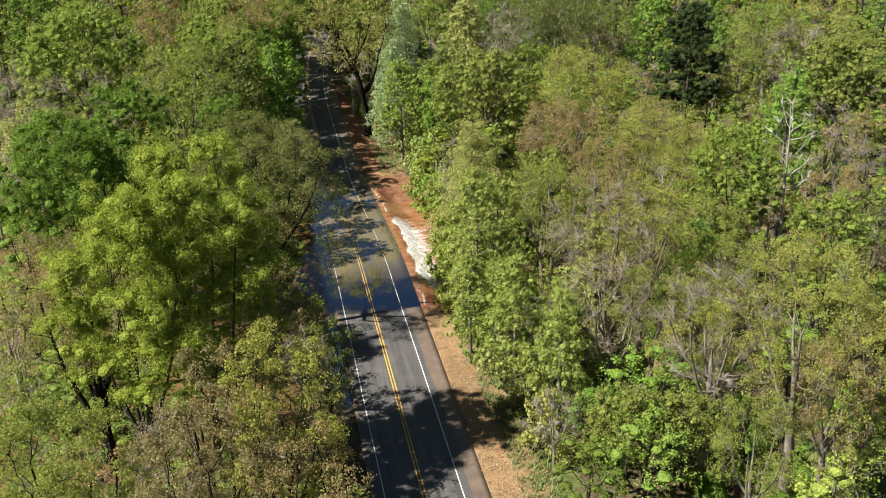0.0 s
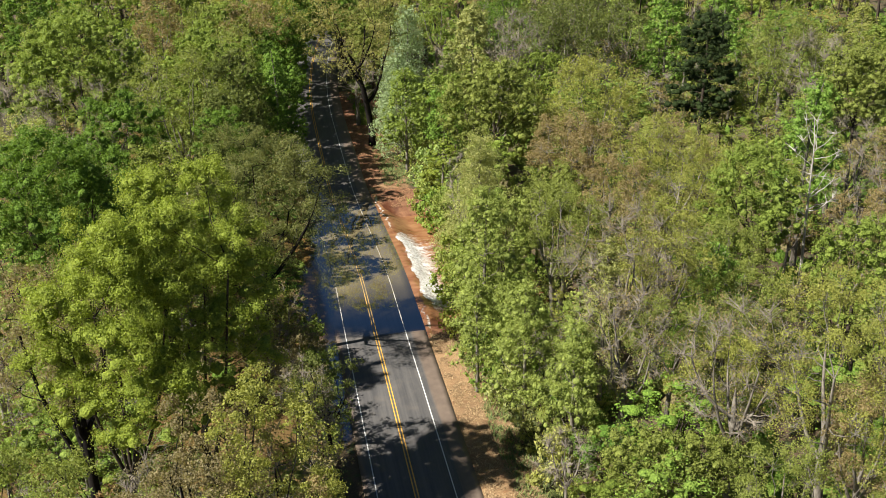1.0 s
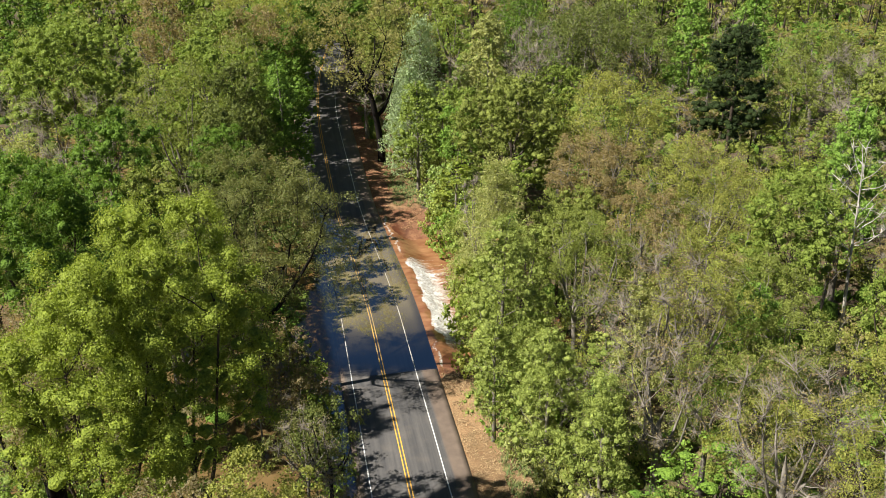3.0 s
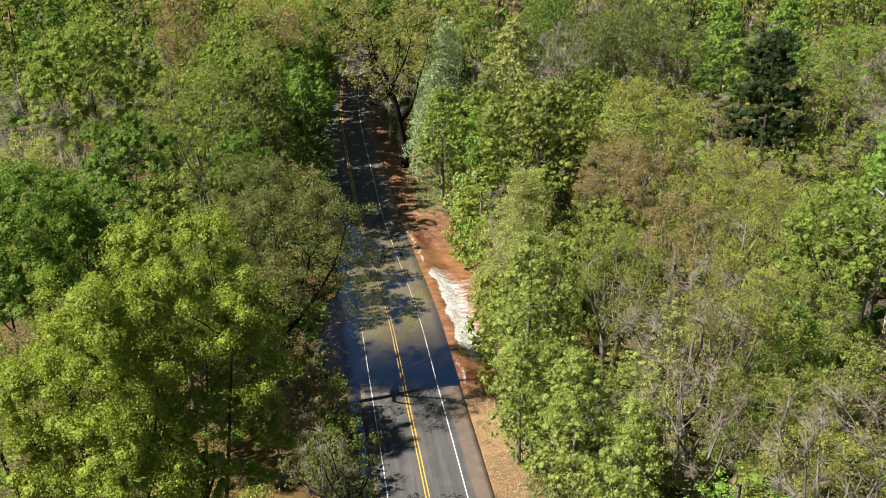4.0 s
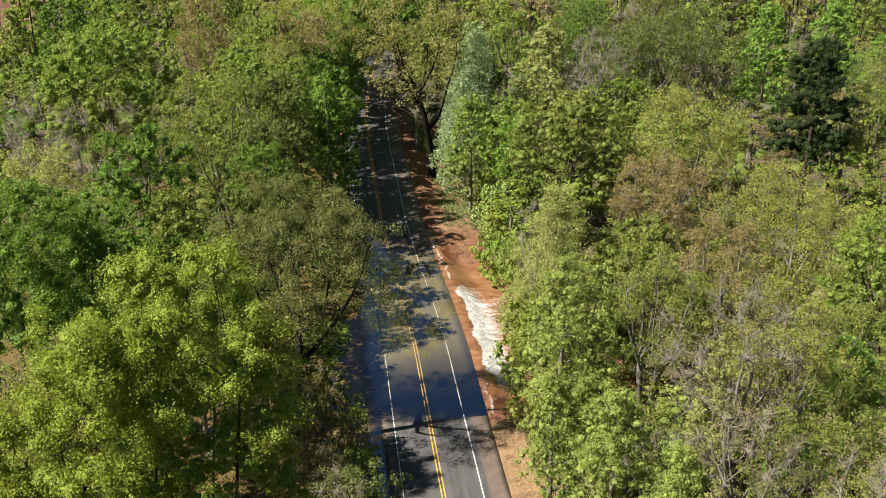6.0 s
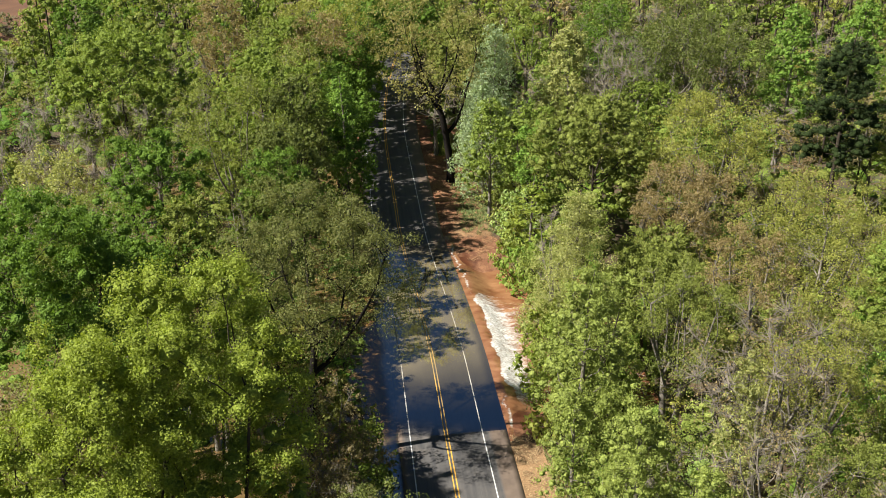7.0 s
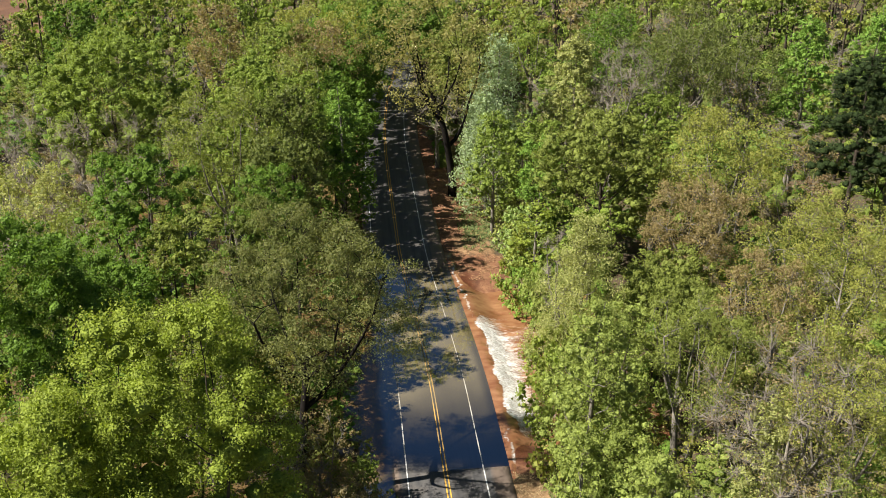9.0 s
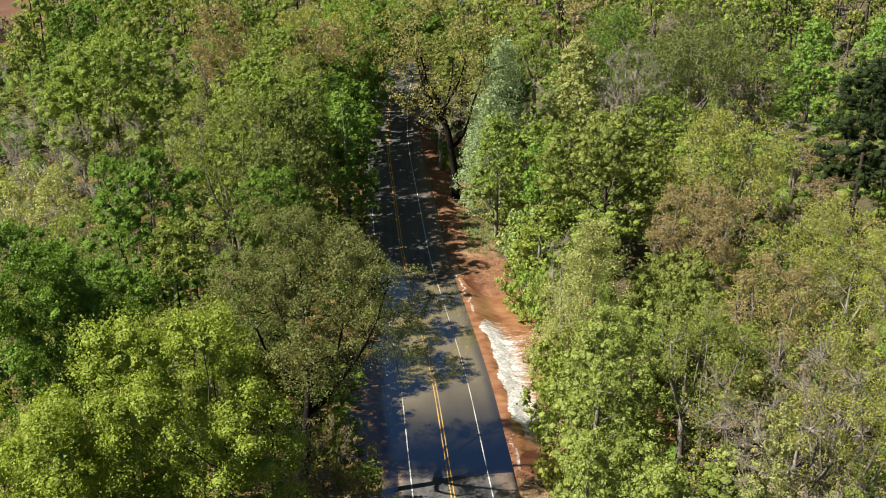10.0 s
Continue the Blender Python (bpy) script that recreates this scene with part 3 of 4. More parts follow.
def sheet(name, us, ys, height, material, fields, label):
    """A water surface over a grid of offsets from the road's centre and distances along it."""
    u, y = np.meshgrid(us, ys)
    i = (np.arange(len(ys) - 1)[:, None] * len(us) + np.arange(len(us) - 1)).ravel()
    me = mesh_of(name, np.stack([centre(y) + u, y, height(u, y)], -1).reshape(-1, 3), np.stack([i, i + 1, i + 1 + len(us), i + len(us)], 1), material)
    for key, field in fields.items():
        attribute(me, key, field(u, y).ravel())
    tagged(new(name, me), label, "water", kind="structure")


def build_water():
    # deep flood among the trees
    xs, ys = np.concatenate([np.arange(-150, -30, 6.0), np.linspace(-30, -7.5, 16)]), np.arange(-40, 120.1, 2.0)
    sheet("water", xs, ys, lambda u, y: 0 * y - 0.01, MUDDY, {}, "brown silty floodwater lying among the trees")
    # thin sheet over the road and its left shoulder
    us, ys = np.linspace(-7.5, 5.75, 40), np.arange(4, 100.1, 1.0)

    def depth(u, y):
        mid = smoothstep(30, 47, y) * (1 - smoothstep(64, 74, y)) * (1 - 0.5 * smoothstep(4.6, 5.6, u))
        mid = np.minimum(1, mid + 0.5 * smoothstep(1.5, -3.0, u) * smoothstep(36, 42, y) * (1 - smoothstep(66, 80, y)))
        return np.maximum(0.92 * mid, smoothstep(-4.4, -7.0, u) * (0.35 + 0.6 * smoothstep(8, 16, y)))

    def wet(u, y):
        far = 1 - smoothstep(64, 69, y - 11 * smoothstep(0.5, -3.2, u))
        return np.maximum(smoothstep(24.5, 30, y + 0.35 * u) * far, smoothstep(-4.5, -4.9, u) * smoothstep(4, 10, y) * (1 - smoothstep(88, 96, y)))

    # Muddy strip; also cuts the sky reflection, standing in for dark trees mirrored there
    def mud(u, y):
        return smoothstep(-4.7, -5.6, u + 0.5 * soft_noise(u * 0, y, 0.25)) * smoothstep(24, 29, y) * (1 - smoothstep(64, 72, y))

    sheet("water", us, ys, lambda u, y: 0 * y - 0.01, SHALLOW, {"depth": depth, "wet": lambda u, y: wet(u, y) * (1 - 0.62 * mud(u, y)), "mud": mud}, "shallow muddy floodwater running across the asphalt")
    # the fall off the road's edge
    us, ys = np.arange(5.75, 22.1, 0.25), np.arange(24, 74.1, 0.3)

    def lobes(y):
        return 0.75 * soft_noise(y * 0 + 1, y, 0.30) + 0.45 * soft_noise(y * 0 + 9, y, 0.9) + 0.22 * soft_noise(y * 0 + 5, y, 2.3)

    def strength(y):
        return smoothstep(30, 37, y) * (1 - smoothstep(53, 60, y))

    def fall(u, y):
        churn = (soft_noise(u * 0.6, y * 1.3, 1.1) * 0.16 + soft_noise(u * 0.6, y * 1.6, 2.6) * 0.10) * smoothstep(6.2, 7.0, u) * (0.25 + strength(y))
        return -0.012 - 1.12 * smoothstep(6.3, 9.8, u) + churn - 0.55 * (1 - smoothstep(26, 33, y)) * smoothstep(6.1, 7.5, u)

    def foam(u, y):
        back = u - 6.75 - lobes(y)
        body = strength(y) * smoothstep(0, 0.35, back) * (1 - 0.62 * smoothstep(0.9, 4.2, back))
        lip = np.exp(-((u - 6.35 - 0.6 * lobes(y * 1.7)) / 0.22) ** 2) * smoothstep(24, 28, y) * (1 - smoothstep(69, 73, y)) * (1 - strength(y))
        return 0.90 * body + 0.66 * lip

    sheet("rapids", us, ys, fall, RAPIDS, {"foam": foam}, "white foaming water spilling off the road's edge")


build_ground()
build_road()
build_water()

# ---------------------------------------------------------------- the woods
# the tall trees that stand out, of each kind: x, y, height, crown radius
TALL = {
    "oak": {
        "leaf": ((43.8, 4.9, 20, 4.1),
                 (43.2, 25.3, 21, 5), (16.3, 78.0, 17, 4), (-23.1, 79.7, 17, 5.7), (-19.8, 84.8, 25, 5.4), (-37.3, 82.7, 28, 7.8),
                 (36.3, 92.6, 16, 4.5), (-16.4, 100.4, 24, 4.4)),
        "spring": ((15.5, 29.8, 16, 2.6), (13.4, 33.5, 9, 3.2), (12.8, 17.5, 10, 3.2), (14.2, 51.5, 10, 3.2)),
        "deep": ((-27.0, 42.9, 26, 5.2), (-8.0, 73.5, 13, 3.4), (-13.0, 80.0, 19, 4.2), (-51.1, 124.3, 24, 4.6), (6.4, 139, 20, 6.6), (-9.3, 84.4, 18, 4.6), (-8.6, 92.5, 19, 4.8), (-8.6, 101.0, 20, 5.2), (-7.8, 111.0, 19, 6.2), (-7.2, 122.8, 20, 7.0), (-6.0, 134, 20, 7.0), (-5.0, 145, 20, 7.5), (7.5, 152, 20, 7.0)),
        "olive": ((22.5, -11.6, 10, 2.8), (17.4, -11.1, 10, 3.5), (23.3, 68.4, 20, 6.8), (22, 40, 14, 4.5), (26, 46.5, 13, 4.5), (28.5, 30, 13, 4.0), (-22.7, 36.7, 22, 3.6), (12.2, 115.0, 20, 5), (11.2, 125.0, 20, 5), (80.5, 66.9, 20, 5.8)),
    },
    "wild": {
        "rust": ((-9.8, -28.5, 21, 3.8), (31.0, -19.0, 19, 3.2), (47.9, 12.5, 20, 3.2), (29.4, 33.6, 19, 4.1), (30.7, 56.0, 17, 6),
                 (-11.3, 102.5, 24, 6), (-28.5, 124.1, 23, 5)),
        "olive": ((-25.2, -23.5, 22, 4.8), (23.4, -21.8, 16, 3.4), (25.1, 3.2, 14, 4), (19.7, 21.3, 19, 3.9), (20.6, 27.1, 18, 3.4), (-34.7, 51.6, 18, 4.4), (-15.5, 79.0, 17, 3.6),
                  (-20.5, 66.0, 26, 6.0), (-14.0, 91.0, 23, 5.2), (66.3, 72.3, 19, 4.1), (79.2, 88.9, 21, 6), (-18.5, 109.1, 23, 4.9),
                  (16.9, 119.8, 18, 3.9)),
        # darkened tint stands in for the shade of taller trees to the left
        "dusky": ((42.8, 100.6, 23, 6.2), (55.2, 103.3, 21, 4.8), (58.0, 119.7, 22, 4.5), (40.0, 108.0, 21, 5.0), (49.0, 110.5, 22, 5.2), (36.0, 122.0, 22, 5.2), (52.0, 128.0, 22, 5.5)),
        "gold": ((29.8, -16.0, 25, 5.6), (-11.6, -24.0, 26.5, 3.8), (26.7, 11.1, 20, 4.5), (38.1, 37.1, 21, 8), (37.7, 66.0, 21, 7.4), (-9.6, 112.6, 25, 7.4)),
        "brown": ((-16.6, -27.0, 23, 4.2), (-15.4, -21.5, 25, 3.2), (-9.6, 17.5, 8.0, 3.4)),
        "moss": ((-9.2, 11.0, 7, 2.8),),
        "pale": ((-42.1, 63.4, 18, 4.5),),
        "deep": ((35.2, 114.1, 24, 5.3),),
        "leaf": ((25.0, 128.4, 20, 4), (-5.7, 143.0, 21, 6.6), (6.5, 147.3, 20, 6.2), (-4.6, 161.0, 22, 6.6), (9.7, 162.4, 21, 6)),
    },
    "bare": {
        "grey": ((-19.2, -18.5, 18, 3.2), (12.2, -6.9, 8, 2.6), (63.4, 39.9, 20, 3.8), (13.2, 45, 17, 2.4), (-31.3, 47.6, 17, 3.8), (-32.7, 76.6, 20, 4),
                 (-50, 75, 17, 4.5), (-44, 70, 16, 4.2), (-40, 58, 15, 4.2), (-47, 57, 15, 4), (-36, 64, 16, 4), (-53, 66, 16, 4.2),
                 (80.5, 79.7, 20, 5.1), (-38.7, 77.6, 20, 5), (-46.5, 84.3, 20, 5.1), (30.7, 92.8, 20, 3.6)),
        "rust": ((22.7, 11.1, 21, 5.8), (24.8, -10.7, 21, 4.8), (19.6, 0.3, 18, 4), (55.4, 23.3, 20, 3.6), (51.3, 100.4, 16, 4.2), (45.4, 117.9, 22, 5.5)),
        "brown": ((-8.8, 5.6, 11, 2.6), (-8.0, -3.0, 12, 2.8)),
        "deep": ((34.0, 97.8, 22, 5.6),),
    },
    "poplar": {
        "spring": ((11.2, 21.7, 19, 4.6), (14.4, -0.9, 15, 3.7), (11.9, 6.1, 15, 4.3), (8.8, 13.3, 13, 3.0), (-46.1, 99.2, 22, 4), (-64.9, 143.2, 18, 4)),
        "vivid": ((56.2, 37.8, 25, 5.0), (33.0, 12.7, 15, 4.0), (62.3, 101.4, 24, 5.6), (74.0, 102.5, 25, 5.5), (-8.2, 80.0, 21, 3.4)),
        "leaf": ((11.6, 80.9, 17, 4.4), (-24.3, 130.2, 23, 4.6)),
        "pale": ((-17.8, 74.0, 17, 3.3), (26.3, 101.0, 22, 5.4)),
    },
    "willow": {
        "pale": ((19.9, 7.9, 19, 2.7), (14.8, 41.5, 20, 5.4)),
        "silver": ((11.6, 88.0, 18, 4.8), (14.6, 99.8, 23, 5.6), (11.8, 93.5, 14, 3.0), (12.4, 99.5, 15, 3.2), (12.6, 106.5, 16, 3.4)),
    },
    "pine": {"pine": ((57.9, 74.3, 25, 6.1),)},
}
# model trees: (form, nearness): [(model, height, radius), ...]
NEAR, MIDDLE, YOUNG, LOW, FAR = 1.0, 0.82, 0.40, 0.30, 0.115
MODELS = {}
for form, height, radius, counts in (("oak", 20, 5, (0, 4, 3, 3)), ("wild", 20, 5, (0, 4, 3, 3)), ("bare", 20, 4.5, (0, 3, 2, 2)), ("poplar", 20, 4.2, (0, 3, 2, 2)),
                                     ("willow", 20, 4, (0, 1, 0, 0)), ("pine", 23, 6, (0, 0, 0, 0)), ("snag", 26, 3.2, (0, 0, 0, 0)), ("shrub", 4, 2.4, (2, 1, 0, 0))):
    for detail, count in zip((NEAR, MIDDLE, YOUNG, LOW), counts):
        for i in range(count):
            model = make_tree(form, height, radius, 100 + 17 * i + int(detail * 10) + 7 * len(form), detail, leafy=0.50 if detail == LOW else 0.46 if detail == YOUNG else 0.8,
                              small=0.62 if detail == YOUNG else 0.70 if detail == LOW else 1.0)
            MODELS.setdefault((form, detail), []).append((model, height, radius))

taken = []


def grow(form, tint, x, y, h, r, where="standing in the woods", detail=None):
    detail = detail or (NEAR if y < 55 else MIDDLE)
    choices = MODELS.get((form, detail)) or MODELS.get((form, MIDDLE)) or MODELS[(form, NEAR)]
    model, h0, r0 = rng_place.choice(choices)
    z = float(ground_height(np.array(x), np.array(y)))
    taken.append((x, y, r))
    return stand(model, form, x, y, z, tint, rng_place.uniform(0, 360), r / r0, h / h0, where)


def single(form, tint, x, y, h, r, seed, turn, where, **more):
    """A tree built for its one place."""
    model = make_tree(form, h, r, seed, **more)
    model.matrix_basis = pose(x, y, float(ground_height(np.array(x), np.array(y))), 0, 0, turn)
    for child in model.children:
        if child.name.startswith("crown"):
            child.color = (*TINTS[tint], 1)
    taken.append((x, y, r))
    return tagged(model, f"{WORDS[tint]} {SHAPES[form]} {where}", "tree", TREE_GROUP)


def tall(form, tint, x, y, h, r, seed, where="standing in the woods", cover=0.85, fine=1.0, **more):
    """A tree of its own shape, its leaves smaller the nearer it stands to the open side of the woods."""
    _, lobes, _, per, leaf, _, _, _ = FORMS[form]
    size = 0.90 * fine * (0.075 + 0.00125 * math.hypot(x, y + 65, 40))
    cover *= 0.62
    detail = min(1.7, max(0.66, r / 5))
    count = cover * lobes * per * (r / 5) ** 2 * (leaf / size) ** 2
    single(form, tint, x, y, h, r, seed, 0, where, detail=detail, leafy=count / (max(per, 1) * lobes * (0.45 + 0.55 * detail) * detail),
           small=size / leaf * math.sqrt(min(detail, 1)) / (1.0 if detail > 0.7 else 1.14), **more)


seed = 500
for form, kinds in TALL.items():
    for tint, spots in kinds.items():
        for x, y, h, r in spots:
            seed += 1
            cover = {"rust": 0.75, "pine": 1.2, "pale": 0.85}.get(tint, 1.0 if x < 0 and y < -15 else 0.61 if y < 60 else 0.56) * {"bare": 0.85, "willow": 1.2}.get(form, 1.0)
            tall(form, tint, x, y, h, 1.12 * r, seed, packed=0.6 if form == "pine" else None, cover=cover,
                 fine=0.82 if x > 7 and (x < 17 or form == "wild") and y < 60 else 1.0, stout=1.25 if form == "bare" and x > 0 else 1.35 if form == "wild" and x > 0 else 1.0,
                 bark=BARK_SHADED if form == "wild" and x < 0 and y < 0 else None)
tall("oak", "lime", -23.4, -5.8, 30.4, 6.4, 11, "with a wide rounded crown", 1.45, packed=0.58, base=0.48, fine=0.86, bark=BARK_DARK, fork=(0.50, 1.0), stem=0.40, stout=0.85, lean=(0.05, 0.0), apart=True)
tall("oak", "lime", -17.6, -3.0, 32.8, 6.0, 61, "with a wide rounded crown", 1.45, packed=0.58, base=0.46, fine=0.86, bark=BARK_DARK, fork=(0.50, 1.0), stem=0.38, stout=0.85, lean=(0.07, 0.02), apart=True)
# Tints darkened to put the shade behind the leaning tree into the colour
tall("oak", "dusky", -15.5, 42.5, 21, 4.4, 81, "standing in brown floodwater")
tall("oak", "deep", -16.0, 50.5, 22, 4.0, 82, "standing in brown floodwater")
tall("oak", "dusky", -15.5, 58.5, 22, 4.8, 83, "standing in brown floodwater")
tall("oak", "dusky", -13.8, 66.5, 25, 4.6, 91, "standing in brown floodwater")
tall("oak", "leaf", -12.8, 74.0, 25, 4.2, 92, "standing in brown floodwater")
single("snag", "white", 48.6, 22.6, 25, 3.9, 96, 0, "among green crowns", base=0.60, stout=3.0, lobes=16)
tall("wild", "dusky", -6.8, 6.0, 11.5, 3.2, 97, "beside the flooded road", 0.34, base=0.40, stout=1.2, bark=BARK_SHADED)
tall("wild", "olive", 31.0, 4.0, 13, 4.2, 84)
tall("wild", "olive", 35.5, 9.0, 14, 4.4, 85)
tall("wild", "gold", 26.5, -3.5, 13, 4.2, 86)
tall("wild", "olive", 37.5, 18.0, 15, 4.6, 87)
tall("oak", "vivid", 16.6, 72.5, 16, 3.2, 88)
tall("oak", "deep", -29.2, 14.6, 30.5, 6.3, 12, "rising over the others", 1.3, base=0.62)
tall("wild", "olive", -21.0, 27.0, 19, 4.8, 71)
tall("oak", "deep", -27.5, 31.0, 21, 5.0, 72)
tall("oak", "olive", -33.5, 35.5, 20, 5.0, 73)
tall("oak", "deep", -18.5, 33.0, 16, 4.2, 74)
tall("wild", "moss", -12.7, 24.4, 25.4, 8.0, 13, "leaning over the flooded road", 1.05, fine=0.80, bark=BARK_SHADED, base=0.58, shift=(0.1, 1.8), stout=1.30, spread=1.2, fork=(0.66, 0.99), lobes=23, stem=0.56, lean=(0.04, 0.02), apart=True)
tall("wild", "bud", 7.6, 94.5, 30, 8.8, 17, "on the road bank", 0.55, bark=BARK_SHADED, base=0.48, stout=1.35, spread=1.15, lean=(-0.12, 0.0), fork=(0.50, 1.0), lobes=24, apart=True)
tall("wild", "brown", -26.0, -4.0, 25, 6.2, 15, "with dark spreading limbs", 0.55, apart=True, bark=BARK_SHADED, base=0.58, shift=(-0.5, 2.5), stout=1.5)


# ---------------------------------------------------------------- the rest of the woods
def open_ground(x, y, r):
    """Whether a crown of radius r at this spot keeps clear of the road and its verges."""
    u = x - float(centre(y))
    right = 10.0 if y < 24 else 9.5 if y < 62 else 12.5 if y < 104 else 5.0
    return u < -6.0 - (0.35 * r if y < 100 else 0) or u > right + 0.40 * r


def fill(count, y0, y1, low, high, gap, kinds, small, big, forms=None):
    made = tries = 0
    while made < count and tries < count * 40:
        tries += 1
        y = rng_place.uniform(y0, y1)
        x = rng_place.uniform(-22 - 0.33 * (y + 48), 0.65 * (y + 80))
        r = rng_place.uniform(small, big)
        if (-27 < x < 0 and 4 < y < 68) or (-54 < x < -32 and 48 < y < 90) or (abs(x - 59.5 + 0.5 * (77.6 - y)) < 6 and 58 < y < 80):
            continue
        if not open_ground(x, y, r) or any((x - a) ** 2 + (y - b) ** 2 < (gap * (r + c)) ** 2 for a, b, c in taken):
            continue
        form, tint = rng_place.choice(kinds)
        grow(form, tint, x, y, rng_place.uniform(low, high), r, detail=YOUNG if y < 50 else LOW)
        made += 1


MIXED = [("wild", "olive"), ("wild", "olive"), ("wild", "gold"), ("wild", "rust"), ("oak", "leaf"), ("oak", "leaf"), ("bare", "grey"), ("bare", "rust"),
         ("poplar", "spring"), ("poplar", "leaf"), ("oak", "olive"), ("wild", "leaf"), ("oak", "deep")]
fill(42, -48, 60, 10, 15, 0.58, MIXED, 3.6, 5.0)
for x, y, h, r in ((-20, 42, 11, 3.2), (-15, 47, 14, 3.8), (-21, 52, 12, 3.4), (-10.5, 49, 7, 2.6), (-15.5, 55.5, 14, 3.8), (-10.5, 64, 9, 2.8), (-22, 66, 13, 3.6),
                   (-15.5, 31, 12, 3.8), (-20, 27, 13, 4.4), (-24, 33, 15, 4.6), (-17, 38, 12, 4.0),
                   (-26, 26, 15, 4.4), (-25, 13, 13, 4.2), (-11.6, 33, 8, 3.0), (-11.5, 41, 7, 2.8), (-9.6, 31, 6, 2.2), (-9.4, 37, 7, 2.5), (-9.6, 45, 8, 2.7), (-9.4, 53, 8, 2.7), (-9.6, 60, 9, 2.8)):
    form, tint = rng_place.choice([("wild", "olive"), ("oak", "deep"), ("oak", "olive"), ("oak", "deep"), ("bare", "brown")])
    grow(form, tint, x, y, h, r, "standing in brown floodwater", YOUNG)
for form, tint, x, y, h, r in (("wild", "brown", -14.2, 20.0, 10.5, 3.0), ("bare", "brown", -11.4, 19.5, 8.5, 2.6), ("wild", "moss", -12.6, 16.5, 7.5, 2.6),
                               ("bare", "brown", -10.2, 14.5, 7, 2.4), ("wild", "brown", -10.8, 21.8, 11, 2.8), ("wild", "moss", -13.2, 22.2, 11, 2.8)):
    grow(form, tint, x, y, h, r, "standing in brown floodwater", YOUNG)
fill(70, 60, 138, 10, 15, 0.60, MIXED, 4.2, 6.0)


def undergrowth(count, y0, y1):
    for _ in range(count):
        y = rng_place.uniform(y0, y1)
        x = rng_place.uniform(-22 - 0.40 * (y + 48), 8 + 0.62 * (y + 80))
        if not open_ground(x, y, 1.0):
            continue
        detail = NEAR if y < 40 else MIDDLE
        model, h0, r0 = rng_place.choice(MODELS[("shrub", detail)])
        s = rng_place.uniform(0.6, 1.3)
        stand(model, "shrub", x, y, float(ground_height(np.array(x), np.array(y))), rng_place.choice(["leaf", "leaf", "olive", "spring", "brown"]),
              rng_place.uniform(0, 360), s, s * rng_place.uniform(0.8, 1.3), "under the trees")


for x, y, s in ((12.6, -4, 1.2), (12.2, 3, 1.0), (11.6, 9.5, 1.2), (11.4, 14, 1.4), (10.8, 19, 1.3), (10.6, 23.5, 1.5), (11.2, 28, 1.5), (12.0, 37, 1.5),
                (13.0, 41, 1.6), (13.4, 46, 1.4), (13.0, 57, 1.6), (12.4, 62, 1.3), (13.6, 67, 1.2), (14.2, 73, 1.4), (14.5, 79, 1.3), (13.8, 86, 1.4),
                (-7.4, 9, 1.1), (-7.8, 15, 1.2), (-8.2, 21.5, 1.3), (-9.5, 29, 1.2), (-9.0, 58, 1.2), (-8.8, 66, 1.3), (-8.6, 72, 1.4)):
    model, _, _ = rng_place.choice(MODELS[("shrub", NEAR)])
    stand(model, "shrub", x, y, float(ground_height(np.array(x), np.array(y))), rng_place.choice(["leaf", "spring", "pale"] if x > 0 else ["olive", "brown"]),
          rng_place.uniform(0, 360), s, s * 1.25, "beside the road")
fill(36, -40, 132, 6, 10.5, 0.44, MIXED, 3.2, 4.6)
fill(16, -20, 78, 8, 12, 0.36, MIXED, 3.4, 4.6)
for x, y, h, r in ((50, 60, 8, 4.0), (54, 66, 8, 4.0), (57.5, 62, 7, 3.6), (60, 68, 9, 3.8), (64, 64, 9, 4.0), (52, 72, 10, 4.0), (63, 77, 11, 4.2), (56, 80, 12, 4.2),
                   (46, 55, 8, 3.8), (68, 70, 10, 4.0)):
    form, tint = rng_place.choice([("wild", "olive"), ("oak", "olive"), ("oak", "leaf"), ("wild", "rust")])
    grow(form, tint, x, y, h, r, detail=LOW)
for x, y, h, r in ((-33, 16, 8, 3.8), (-29.5, 19, 9, 3.8), (-36, 12, 8, 3.6), (-27, 9, 7, 3.4), (-34, 23, 10, 4.0), (-38, 18, 9, 3.8), (-31, 7, 7, 3.4), (-35, 4, 7, 3.4),
                   (-28, 2, 6.5, 3.2), (-32, -2, 7, 3.2), (-39, 8, 9, 3.8), (-25, -9, 6, 3.0), (-31, -9, 7, 3.2), (-19, -11, 6, 2.8), (-16, -13, 7, 3.0), (-21, -16, 8, 3.2), (-26, -15, 8, 3.2), (-13.5, -8, 6, 2.8), (-24, -2, 7, 3.2)):
    form, tint = rng_place.choice([("wild", "olive"), ("oak", "leaf"), ("poplar", "leaf"), ("wild", "spring"), ("bare", "grey")])
    grow(form, tint, x, y, h, r, detail=YOUNG)
for x, y, h, r in ((-37, 16, 11, 3.8), (-33, 13, 10, 3.6), (-35, 4, 11, 3.8), (-30, 3, 10, 3.6), (-33, -5, 11, 3.8), (-29, -7, 10, 3.4), (-32, -13, 11, 3.8),
                   (-28, -15, 11, 3.6), (-37, -3, 11, 3.8), (-26, 6, 9, 3.4), (-22, -8, 9, 3.2), (-18, -10, 9, 3.2), (-24, -11, 10, 3.4), (-14.5, -13, 9, 3.0), (-13, -5, 8, 2.8)):
    form, tint = rng_place.choice([("wild", "olive"), ("oak", "leaf"), ("wild", "brown"), ("wild", "spring"), ("bare", "grey")])
    grow(form, tint, x, y, h, r, detail=YOUNG)
